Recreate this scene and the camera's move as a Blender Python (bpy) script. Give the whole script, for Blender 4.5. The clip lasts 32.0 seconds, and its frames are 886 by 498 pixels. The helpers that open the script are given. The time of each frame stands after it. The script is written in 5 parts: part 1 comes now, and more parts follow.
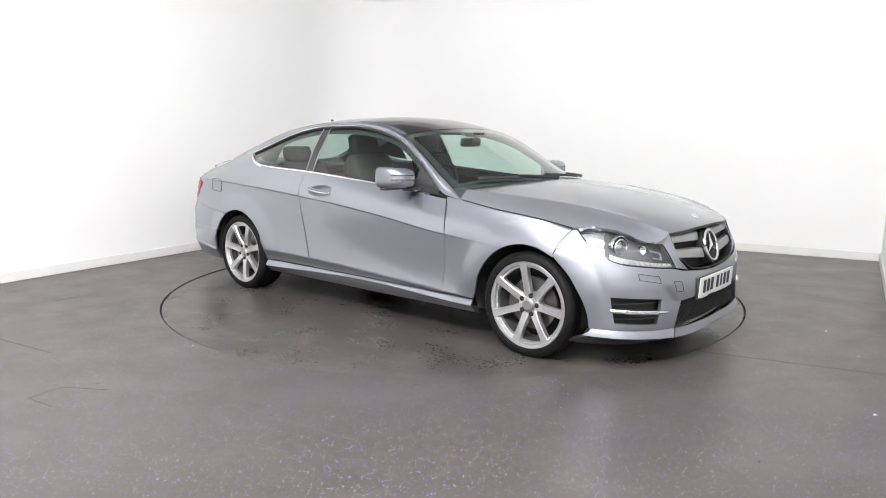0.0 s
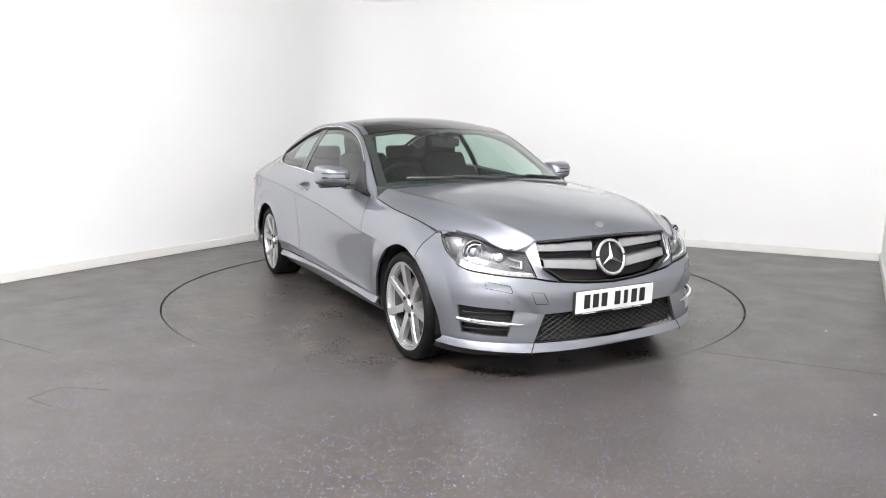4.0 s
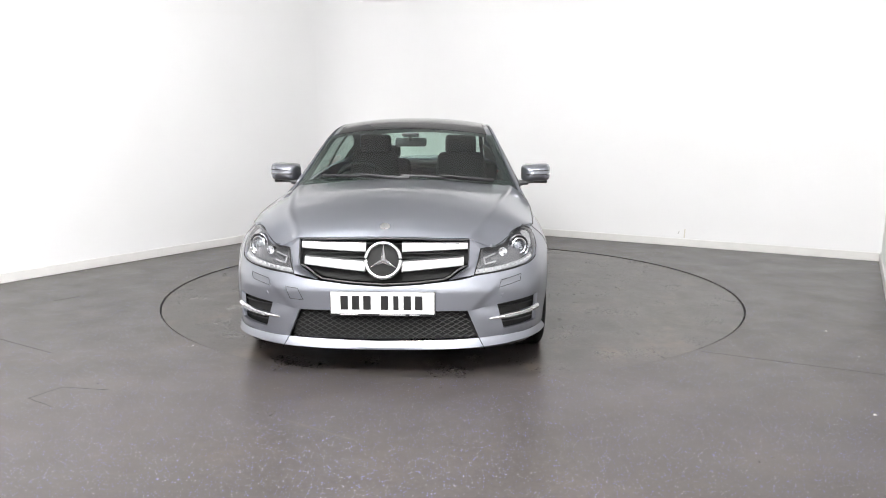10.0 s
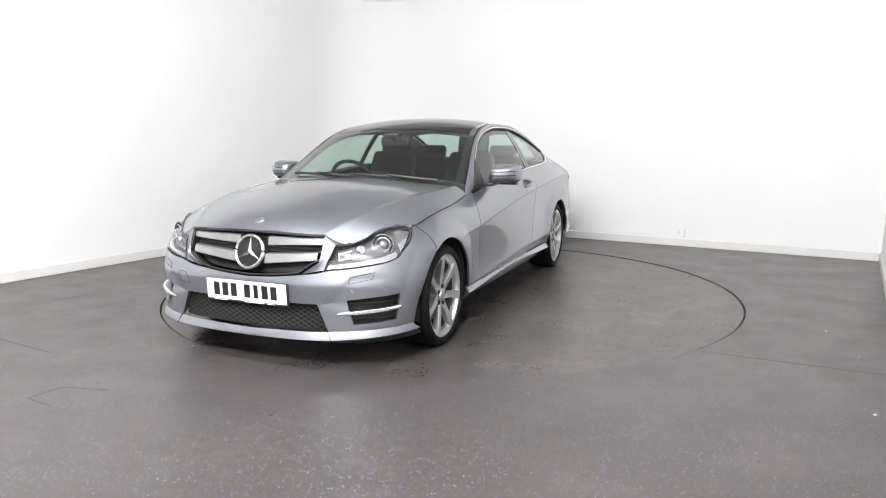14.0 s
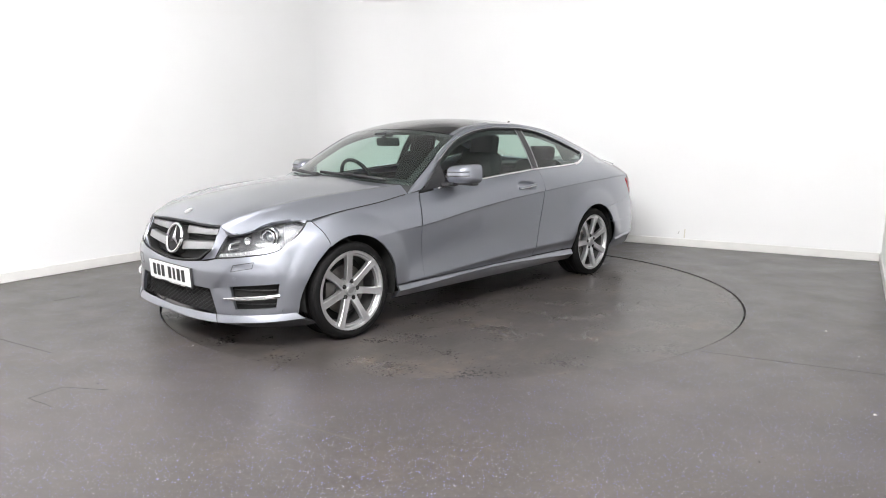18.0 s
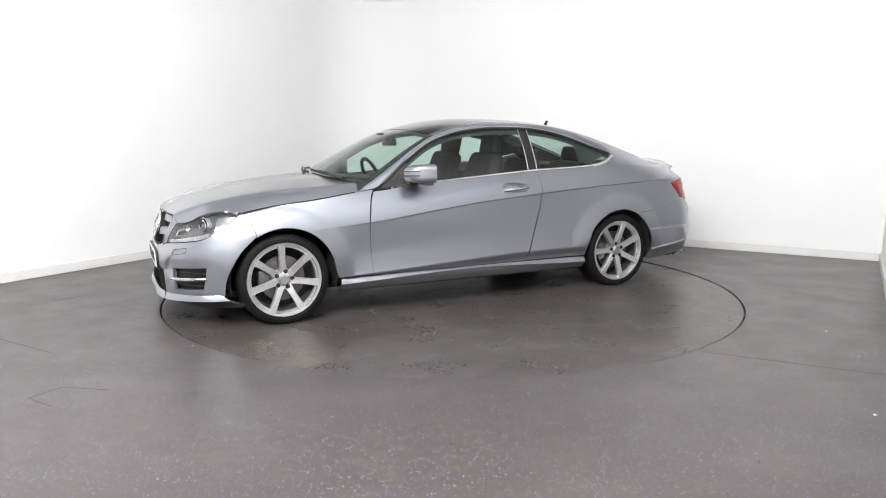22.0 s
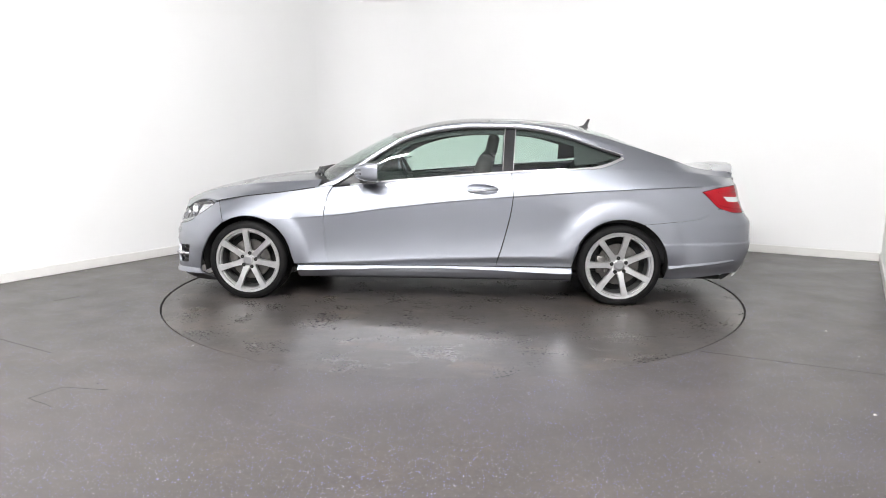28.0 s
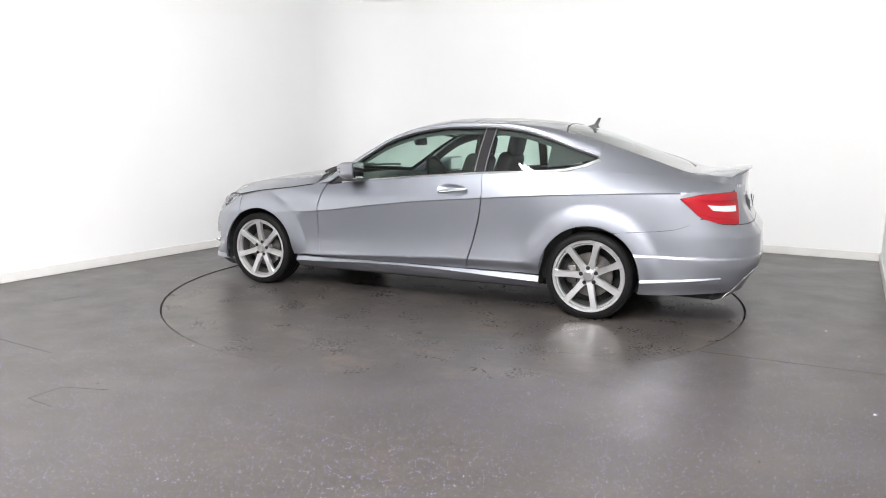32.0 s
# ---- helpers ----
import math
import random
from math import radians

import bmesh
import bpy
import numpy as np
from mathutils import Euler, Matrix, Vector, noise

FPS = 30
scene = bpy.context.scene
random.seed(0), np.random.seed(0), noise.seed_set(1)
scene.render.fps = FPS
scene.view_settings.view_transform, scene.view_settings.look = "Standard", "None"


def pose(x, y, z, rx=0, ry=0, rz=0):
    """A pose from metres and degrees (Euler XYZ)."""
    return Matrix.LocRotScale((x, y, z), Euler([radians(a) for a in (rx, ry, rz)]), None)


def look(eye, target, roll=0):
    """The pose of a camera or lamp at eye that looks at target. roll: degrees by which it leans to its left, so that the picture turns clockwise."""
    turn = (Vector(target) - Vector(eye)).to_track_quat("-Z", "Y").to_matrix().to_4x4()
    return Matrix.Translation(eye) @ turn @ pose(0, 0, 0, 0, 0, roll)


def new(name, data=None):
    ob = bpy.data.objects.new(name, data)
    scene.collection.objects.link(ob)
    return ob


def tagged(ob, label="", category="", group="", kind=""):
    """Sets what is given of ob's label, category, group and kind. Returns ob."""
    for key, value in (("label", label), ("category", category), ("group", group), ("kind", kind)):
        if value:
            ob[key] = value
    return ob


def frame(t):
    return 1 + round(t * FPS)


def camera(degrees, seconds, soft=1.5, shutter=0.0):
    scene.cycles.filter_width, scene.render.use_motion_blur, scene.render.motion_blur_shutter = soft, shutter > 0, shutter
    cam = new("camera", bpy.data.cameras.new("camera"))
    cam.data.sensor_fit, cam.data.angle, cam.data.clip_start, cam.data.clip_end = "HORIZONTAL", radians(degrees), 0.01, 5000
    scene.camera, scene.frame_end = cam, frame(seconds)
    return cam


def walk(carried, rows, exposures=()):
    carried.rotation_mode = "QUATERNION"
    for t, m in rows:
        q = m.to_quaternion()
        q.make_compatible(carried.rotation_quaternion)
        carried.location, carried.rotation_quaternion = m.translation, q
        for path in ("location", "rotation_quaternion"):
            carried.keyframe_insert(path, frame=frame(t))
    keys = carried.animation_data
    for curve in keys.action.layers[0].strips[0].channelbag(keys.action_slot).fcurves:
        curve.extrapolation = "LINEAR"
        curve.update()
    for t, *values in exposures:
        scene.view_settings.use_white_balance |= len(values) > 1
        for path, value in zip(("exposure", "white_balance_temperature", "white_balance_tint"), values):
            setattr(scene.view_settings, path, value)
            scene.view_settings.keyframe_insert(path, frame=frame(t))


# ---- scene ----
# A silver two-door coupe turning on a floor turntable in a white photo room; the camera stands still.
cam = camera(65.24, 32.0, soft=1.0)
EYE = (0.0, -5.601, 1.2076)
VIEW = look(EYE, (-0.0124 * math.cos(0.15946), -5.601 + math.cos(0.15946), 1.2076 - math.sin(0.15946)), 0.09)
walk(cam, [(0.0, VIEW), (32.0, VIEW)], exposures=[(0.0, 0.0), (32.0, 0.0)])

# ---- world and light ----
world = bpy.data.worlds.new("world")
scene.world = world
world.use_nodes = True
world.node_tree.nodes["Background"].inputs[0].default_value = (0.9, 0.95, 1.0, 1)
world.node_tree.nodes["Background"].inputs[1].default_value = 0.02
PANEL_GLOW = 107.0
FILL_GLOW = 198.0


# ---- materials ----
def mat(name, color, rough=0.5, metal=0.0, **extra):
    m = bpy.data.materials.new(name)
    m.use_nodes = True
    b = m.node_tree.nodes["Principled BSDF"]
    b.inputs["Base Color"].default_value = (*color, 1)
    b.inputs["Roughness"].default_value = rough
    b.inputs["Metallic"].default_value = metal
    for k, v in extra.items():
        b.inputs[k.replace("_", " ").title()].default_value = v
    return m


def nd(m, kind, **props):
    n = m.node_tree.nodes.new(kind)
    for k, v in props.items():
        if k == "operation":
            n.operation = v
        elif k == "blend_type":
            n.blend_type = v
        elif k == "data_type":
            n.data_type = v
    return n


def ln(m, a, b):
    m.node_tree.links.new(a, b)


def bsdf(m):
    return m.node_tree.nodes["Principled BSDF"]


def coords(m, scale=(1, 1, 1), obj=True):
    t = nd(m, "ShaderNodeTexCoord")
    mp = nd(m, "ShaderNodeMapping")
    mp.inputs["Scale"].default_value = scale
    ln(m, t.outputs["Object" if obj else "Generated"], mp.inputs["Vector"])
    return mp.outputs["Vector"]


def noise_tex(m, vec, scale, detail=3.0, rough=0.55):
    n = nd(m, "ShaderNodeTexNoise")
    n.inputs["Scale"].default_value, n.inputs["Detail"].default_value, n.inputs["Roughness"].default_value = scale, detail, rough
    ln(m, vec, n.inputs["Vector"])
    return n.outputs["Fac"]


def ramp(m, fac, stops):
    r = nd(m, "ShaderNodeValToRGB")
    els = r.color_ramp.elements
    while len(els) < len(stops):
        els.new(0.5)
    for e, (p, c) in zip(els, stops):
        e.position, e.color = p, (c, c, c, 1) if isinstance(c, (int, float)) else (*c, 1)
    ln(m, fac, r.inputs["Fac"])
    return r.outputs["Color"]


def mix(m, fac, a, b, blend="MIX"):
    n = nd(m, "ShaderNodeMix", data_type="RGBA", blend_type=blend)
    for sock, val in ((n.inputs[0], fac), (n.inputs[6], a), (n.inputs[7], b)):
        if isinstance(val, (int, float)):
            sock.default_value = val
        elif isinstance(val, tuple):
            sock.default_value = (*val, 1)
        else:
            ln(m, val, sock)
    return n.outputs[2]


def bump(m, height, strength=0.1, dist=0.001):
    n = nd(m, "ShaderNodeBump")
    n.inputs["Strength"].default_value, n.inputs["Distance"].default_value = strength, dist
    ln(m, height, n.inputs["Height"])
    ln(m, n.outputs["Normal"], bsdf(m).inputs["Normal"])


def make_vinyl(name, fleck, worn):
    """Safety flooring with sparkling grains; worn: how far dirt, damp and rubbing have covered it."""
    m = mat(name, (0.1, 0.1, 0.1), 0.4)
    v = coords(m)
    big = noise_tex(m, v, 0.55, 4)
    mid = noise_tex(m, v, 3.1, 6, 0.62)
    fine = noise_tex(m, v, 160.0, 2)
    grain = noise_tex(m, v, 46.0, 4, 0.7)
    c = mix(m, ramp(m, big, [(0.3, 0.0), (0.7, 1.0)]), (0.071 - 0.012 * worn, 0.063 - 0.012 * worn, 0.059 - 0.013 * worn), (0.088, 0.076, 0.067))
    c = mix(m, ramp(m, mid, [(0.42, 0.0), (0.75, 0.2 + 0.35 * worn)]), c, (0.100, 0.088, 0.078))
    c = mix(m, ramp(m, grain, [(0.40, 0.5), (0.58, 0.0)]), c, (0.040, 0.037, 0.037))
    c = mix(m, ramp(m, fine, [(0.35, 0.0), (0.7, 0.35)]), c, (0.05, 0.048, 0.05))
    # dirt with ragged edges, in patches and drawn out in one direction
    damp = noise_tex(m, coords(m, (0.8, 1.3, 1)), 2.6, 10, 0.74)
    c = mix(m, ramp(m, damp, [(0.36, 0.15 + 0.6 * worn), (0.55, 0.0)]), c, (0.030, 0.027, 0.025))
    c = mix(m, ramp(m, damp, [(0.53, 0.0), (0.70, 0.12 + 0.6 * worn)]), c, (0.150, 0.116, 0.082))
    st = noise_tex(m, coords(m, (1.1, 6.5, 1)), 1.9, 8, 0.72)
    c = mix(m, ramp(m, st, [(0.58, 0.0), (0.78, 0.12 + 0.38 * worn)]), c, (0.19, 0.175, 0.155))
    smear = noise_tex(m, coords(m, (5.5, 0.9, 1)), 1.7, 7, 0.7)
    c = mix(m, ramp(m, smear, [(0.36, 0.55 * worn), (0.48, 0.0)]), c, (0.033, 0.029, 0.027))
    for scale, size, share, pale, blue in ((100.0, 0.17, 0.40, (0.36, 0.36, 0.44), (0.15, 0.16, 0.50)), (64.0, 0.145, 0.46, (0.58, 0.58, 0.68), (0.23, 0.25, 0.78))):
        vor = nd(m, "ShaderNodeTexVoronoi")
        vor.inputs["Scale"].default_value = scale
        ln(m, v, vor.inputs["Vector"])
        near = ramp(m, vor.outputs["Distance"], [(size * 0.8, 1.0), (size * 1.15, 0.0)])
        sep = nd(m, "ShaderNodeSeparateColor")
        ln(m, vor.outputs["Color"], sep.inputs[0])
        some = ramp(m, sep.outputs[0], [(share, 0.0), (share + 0.04, 1.0)])
        tint = mix(m, ramp(m, sep.outputs[1], [(0.33, 0.0), (0.42, 1.0)]), pale, blue)
        spot_on = mix(m, 1.0, near, some, "MULTIPLY")
        spot_on = mix(m, 1.0, spot_on, (fleck, fleck, fleck), "MULTIPLY")
        c = mix(m, spot_on, c, tint)
    ln(m, c, bsdf(m).inputs["Base Color"])
    r = ramp(m, mid, [(0.3, 0.26 - 0.06 * worn), (0.7, 0.42 - 0.10 * worn)])
    r = mix(m, ramp(m, grain, [(0.35, 0.0), (0.7, 0.4)]), r, (0.5, 0.5, 0.5))
    ln(m, r, bsdf(m).inputs["Roughness"])
    bump(m, fine, 0.12, 0.0006)
    return m


def make_wall():
    m = mat("white_wall_paint", (0.84, 0.84, 0.845), 0.6)
    v = coords(m)
    c = mix(m, ramp(m, noise_tex(m, v, 0.8, 4), [(0.3, 0.0), (0.75, 1.0)]), (0.88, 0.88, 0.88), (0.85, 0.85, 0.85))
    ln(m, c, bsdf(m).inputs["Base Color"])
    bump(m, noise_tex(m, v, 90.0, 3), 0.08, 0.0008)
    return m


def make_paint():
    m = mat("silver_metallic_paint", (0.36, 0.375, 0.41), 0.41, 0.95, coat_weight=1.0, coat_roughness=0.015)
    bsdf(m).inputs["Coat IOR"].default_value = 1.8
    fine = noise_tex(m, coords(m), 420.0, 1)
    c = mix(m, fine, (0.270, 0.283, 0.324), (0.314, 0.329, 0.376))
    ln(m, c, bsdf(m).inputs["Base Color"])
    return m


def make_glass(name, tint, gloss=1.0):
    m = bpy.data.materials.new(name)
    m.use_nodes = True
    nt = m.node_tree
    nt.nodes.remove(nt.nodes["Principled BSDF"])
    out = nt.nodes["Material Output"]
    tr = nd(m, "ShaderNodeBsdfTransparent")
    tr.inputs[0].default_value = (*tint, 1)
    gl = nd(m, "ShaderNodeBsdfGlossy")
    gl.inputs["Roughness"].default_value = 0.01
    gl.inputs["Color"].default_value = (gloss, gloss, gloss, 1)
    lw = nd(m, "ShaderNodeLayerWeight")
    lw.inputs["Blend"].default_value = 0.5
    pw = nd(m, "ShaderNodeMath", operation="POWER")
    ln(m, lw.outputs["Facing"], pw.inputs[0])
    pw.inputs[1].default_value = 4.5
    fr = nd(m, "ShaderNodeMath", operation="MULTIPLY_ADD")
    ln(m, pw.outputs[0], fr.inputs[0])
    fr.inputs[1].default_value, fr.inputs[2].default_value = 0.93, 0.055
    mx = nd(m, "ShaderNodeMixShader")
    ln(m, fr.outputs[0], mx.inputs[0])
    ln(m, tr.outputs[0], mx.inputs[1])
    ln(m, gl.outputs[0], mx.inputs[2])
    ln(m, mx.outputs[0], out.inputs["Surface"])
    return m


def make_rough(name, a, b, scale, rough, metal=0.0, bumpy=0.15, **extra):
    m = mat(name, a, rough, metal, **extra)
    v = coords(m)
    n = noise_tex(m, v, scale, 5)
    c = mix(m, ramp(m, n, [(0.3, 0.0), (0.7, 1.0)]), a, b)
    ln(m, c, bsdf(m).inputs["Base Color"])
    bump(m, noise_tex(m, v, scale * 18, 2), bumpy, 0.0006)
    return m


def make_glow(name, color, strength):
    m = mat(name, (0.8, 0.8, 0.8), 0.5)
    bsdf(m).inputs["Emission Color"].default_value = (*color, 1)
    bsdf(m).inputs["Emission Strength"].default_value = strength
    return m


M_FLOOR = make_vinyl("speckled_grey_safety_vinyl", 1.0, 0.1)
M_DISC = make_vinyl("worn_grey_turntable_vinyl", 0.25, 0.85)
M_WALL = make_wall()
M_CEIL = make_rough("pale_hall_paint", (0.84, 0.84, 0.845), (0.80, 0.80, 0.805), 3.0, 0.8)
M_SKIRT = make_rough("white_gloss_skirting", (0.80, 0.79, 0.77), (0.74, 0.73, 0.71), 5.0, 0.3, bumpy=0.03)
M_GAP = mat("black_gap", (0.012, 0.012, 0.012), 0.8)
M_PAINT = make_paint()
M_BLACK = make_rough("black_plastic", (0.018, 0.018, 0.02), (0.03, 0.03, 0.032), 14.0, 0.45)
M_GLOSSBLACK = mat("gloss_black", (0.01, 0.01, 0.012), 0.08, coat_weight=0.5)
M_RUBBER = make_rough("tyre_rubber", (0.006, 0.006, 0.0065), (0.010, 0.0095, 0.0095), 12.0, 0.6)
bsdf(M_RUBBER).inputs["Specular IOR Level"].default_value = 0.14
M_ALLOY = make_rough("silver_alloy", (0.69, 0.69, 0.70), (0.60, 0.60, 0.61), 40.0, 0.30, 0.88, 0.03, coat_weight=0.2)
M_CHROME = mat("chrome", (0.82, 0.82, 0.84), 0.08, 1.0)
M_SATIN = make_rough("satin_silver", (0.46, 0.46, 0.47), (0.42, 0.42, 0.43), 8.0, 0.36, 0.9, 0.02)
M_BADGE = mat("badge_silver", (0.66, 0.66, 0.67), 0.24, 1.0)
M_STEEL = make_rough("brake_steel", (0.20, 0.19, 0.18), (0.12, 0.115, 0.11), 22.0, 0.38, 0.9)
M_GLASS = make_glass("green_tinted_glass", (0.73, 0.86, 0.80))
M_DARKGLASS = make_glass("dark_roof_glass", (0.10, 0.11, 0.11))
M_CLEAR = make_glass("clear_lens", (0.93, 0.94, 0.95))
M_SEAT = make_rough("black_leather", (0.009, 0.009, 0.010), (0.014, 0.0135, 0.014), 20.0, 0.75, bumpy=0.02)
bsdf(M_SEAT).inputs["Specular IOR Level"].default_value = 0.2
M_DASH = make_rough("dark_grey_dashboard", (0.014, 0.014, 0.0145), (0.021, 0.021, 0.0215), 30.0, 0.6, bumpy=0.02)
M_LINER = make_rough("dark_grey_lining", (0.03, 0.03, 0.032), (0.042, 0.042, 0.044), 40.0, 0.8, bumpy=0.02)
M_RED = mat("red_lamp_lens", (0.33, 0.004, 0.011), 0.25, coat_weight=0.35, coat_roughness=0.03)
bsdf(M_RED).inputs["Specular IOR Level"].default_value = 0.2
M_LAMPWHITE = mat("white_lamp_lens", (0.72, 0.72, 0.74), 0.12, 0.3, coat_weight=1.0)
M_PLATE = make_rough("white_plate", (0.82, 0.82, 0.82), (0.77, 0.77, 0.77), 6.0, 0.35, bumpy=0.02)
M_INK = mat("black_ink", (0.012, 0.012, 0.012), 0.5)
M_PANEL = make_glow("lit_key_panel", (1.0, 0.99, 0.985), PANEL_GLOW)
M_FILL = make_glow("lit_fill_panel", (1.0, 0.99, 0.985), FILL_GLOW)


# ---- mesh helpers ----
def curve(*pts):
    """A smooth function through the points (x, value), monotone between them."""
    pts = sorted(pts)
    xs = [p[0] for p in pts]
    ys = [p[1] for p in pts]
    d = [(ys[i + 1] - ys[i]) / (xs[i + 1] - xs[i]) for i in range(len(xs) - 1)]
    m = [d[0]] + [0 if d[i - 1] * d[i] <= 0 else 2 * d[i - 1] * d[i] / (d[i - 1] + d[i]) for i in range(1, len(d))] + [d[-1]]

    def f(x):
        if x <= xs[0]:
            return ys[0]
        if x >= xs[-1]:
            return ys[-1]
        i = 0
        while x > xs[i + 1]:
            i += 1
        h = xs[i + 1] - xs[i]
        t = (x - xs[i]) / h
        return ((1 + 2 * t) * (1 - t) ** 2 * ys[i] + t * (1 - t) ** 2 * h * m[i]
                + t * t * (3 - 2 * t) * ys[i + 1] + t * t * (t - 1) * h * m[i + 1])
    return f


def lerp(a, b, t):
    return a + (b - a) * t


def grid(fn, us, vs):
    bm = bmesh.new()
    rows = [[bm.verts.new(fn(u, v)) for v in vs] for u in us]
    for i in range(len(us) - 1):
        for j in range(len(vs) - 1):
            bm.faces.new((rows[i][j], rows[i + 1][j], rows[i + 1][j + 1], rows[i][j + 1]))
    bmesh.ops.remove_doubles(bm, verts=bm.verts, dist=1e-5)
    return bm


def steps(n, a=0.0, b=1.0):
    return [a + (b - a) * i / n for i in range(n + 1)]


def ease(n, a=0.0, b=1.0):
    """Steps that crowd towards both ends."""
    return [a + (b - a) * (0.5 - 0.5 * math.cos(math.pi * i / n)) for i in range(n + 1)]


def face_out(bm, inside):
    bm.normal_update()
    s = sum(f.normal.dot(f.calc_center_median() - Vector(inside)) * f.calc_area() for f in bm.faces)
    if s < 0:
        bmesh.ops.reverse_faces(bm, faces=bm.faces)
    bm.normal_update()
    return bm


def flange(bm, depth=0.014):
    """Turns the open edges of a sheet inwards, so that it has thickness and its joints have depth."""
    bm.normal_update()
    nor = {v: v.normal.copy() for v in bm.verts}
    edges = [e for e in bm.edges if e.is_boundary]
    made = {}
    for e in edges:
        for v in e.verts:
            if v not in made:
                made[v] = bm.verts.new(v.co - nor[v] * depth)
    for e in edges:
        f = e.link_faces[0]
        a, b = e.verts
        vs = list(f.verts)
        if vs[(vs.index(a) + 1) % len(vs)] is b:
            a, b = b, a
        bm.faces.new((a, b, made[b], made[a]))
    return bm


def flip_y(bm):
    other = bm.copy()
    for v in other.verts:
        v.co.y = -v.co.y
    bmesh.ops.reverse_faces(other, faces=other.faces)
    return other


def box_bm(cx, cy, cz, sx, sy, sz, bevel=0.0, seg=2):
    bm = bmesh.new()
    bmesh.ops.create_cube(bm, size=1.0, matrix=Matrix.Translation((cx, cy, cz)) @ Matrix.Diagonal((sx, sy, sz, 1)))
    if bevel:
        bmesh.ops.bevel(bm, geom=list(bm.edges), offset=bevel, segments=seg, profile=0.5, affect="EDGES")
    return bm


def move(bm, m):
    bmesh.ops.transform(bm, matrix=m, verts=bm.verts)
    return bm


def join(*bms):
    out = bmesh.new()
    for b in bms:
        me = bpy.data.meshes.new("tmp")
        b.to_mesh(me)
        out.from_mesh(me)
        bpy.data.meshes.remove(me)
        b.free()
    return out


def lathe(profile, n=48):
    """Turns the (radius, along) profile round the y axis."""
    bm = bmesh.new()
    rings = []
    for r, a in profile:
        rings.append([bm.verts.new((r * math.cos(2 * math.pi * k / n), a, r * math.sin(2 * math.pi * k / n))) for k in range(n)])
    for i in range(len(rings) - 1):
        for k in range(n):
            bm.faces.new((rings[i][k], rings[i][(k + 1) % n], rings[i + 1][(k + 1) % n], rings[i + 1][k]))
    bmesh.ops.recalc_face_normals(bm, faces=bm.faces)
    return bm


def tube(points, radius, n=8, closed=False, flat=1.0):
    """A round rod along the points."""
    bm = bmesh.new()
    pts = [Vector(p) for p in points]
    rings = []
    count = len(pts)
    for i, p in enumerate(pts):
        a = pts[(i - 1) % count] if closed or i else p
        b = pts[(i + 1) % count] if closed or i < count - 1 else p
        d = (b - a).normalized()
        side = d.cross(Vector((0, 0, 1)))
        side = side.normalized() if side.length > 1e-4 else Vector((1, 0, 0))
        up = side.cross(d).normalized()
        r = radius(i / max(1, count - 1)) if callable(radius) else radius
        rings.append([bm.verts.new(p + side * r * math.cos(2 * math.pi * k / n) + up * r * flat * math.sin(2 * math.pi * k / n)) for k in range(n)])
    last = count if closed else count - 1
    for i in range(last):
        q = rings[(i + 1) % count]
        for k in range(n):
            bm.faces.new((rings[i][k], rings[i][(k + 1) % n], q[(k + 1) % n], q[k]))
    if not closed:
        bm.faces.new(rings[0][::-1])
        bm.faces.new(rings[-1])
    bmesh.ops.recalc_face_normals(bm, faces=bm.faces)
    return bm


def strip(points, width, thick, up=(0, 0, 1)):
    """A flat bar along the points: width across 'up', standing thick off it."""
    bm = bmesh.new()
    pts = [Vector(p) for p in points]
    rings = []
    for i, p in enumerate(pts):
        d = (pts[min(i + 1, len(pts) - 1)] - pts[max(i - 1, 0)]).normalized()
        n = Vector(up).normalized()
        side = d.cross(n).normalized()
        n = side.cross(d).normalized()
        w, h = side * width / 2, n * thick / 2
        rings.append([bm.verts.new(p + w * a + h * b) for a, b in ((1, 0.4), (0.75, 1), (-0.75, 1), (-1, 0.4), (-1, -1), (1, -1))])
    for i in range(len(rings) - 1):
        for k in range(6):
            bm.faces.new((rings[i][k], rings[i][(k + 1) % 6], rings[i + 1][(k + 1) % 6], rings[i + 1][k]))
    bm.faces.new(rings[0][::-1])
    bm.faces.new(rings[-1])
    bmesh.ops.recalc_face_normals(bm, faces=bm.faces)
    return bm


def part(name, bm, material, parent=None, label="", smooth=True, angle=40):
    me = bpy.data.meshes.new(name)
    bm.normal_update()
    for f in bm.faces:
        f.smooth = smooth
    if smooth:
        for e in bm.edges:
            if len(e.link_faces) == 2 and e.calc_face_angle(0) > radians(angle):
                e.smooth = False
    bm.to_mesh(me)
    bm.free()
    me.materials.append(material)
    ob = new(name, me)
    if parent:
        ob.parent = parent
    if label:
        tagged(ob, label)
    return ob


# ---- the room ----
E1 = Vector((0.4975, 0.8675, 0))     # along the side walls, away from the camera
E2 = Vector((0.8675, -0.4975, 0))    # along the back wall, to the camera's right
BACK, LEFT, RIGHT, FRONT, CEIL = 3.19, -3.27, 3.09, -6.2, 2.95
HALL = 4.9                           # height of the grey hall round the white partitions
RAD = 2.228


def spot(a, b, z=0.0):
    """A place in the room: a metres along E2 (across), b along E1 (deep)."""
    return E2 * a + E1 * b + Vector((0, 0, z))


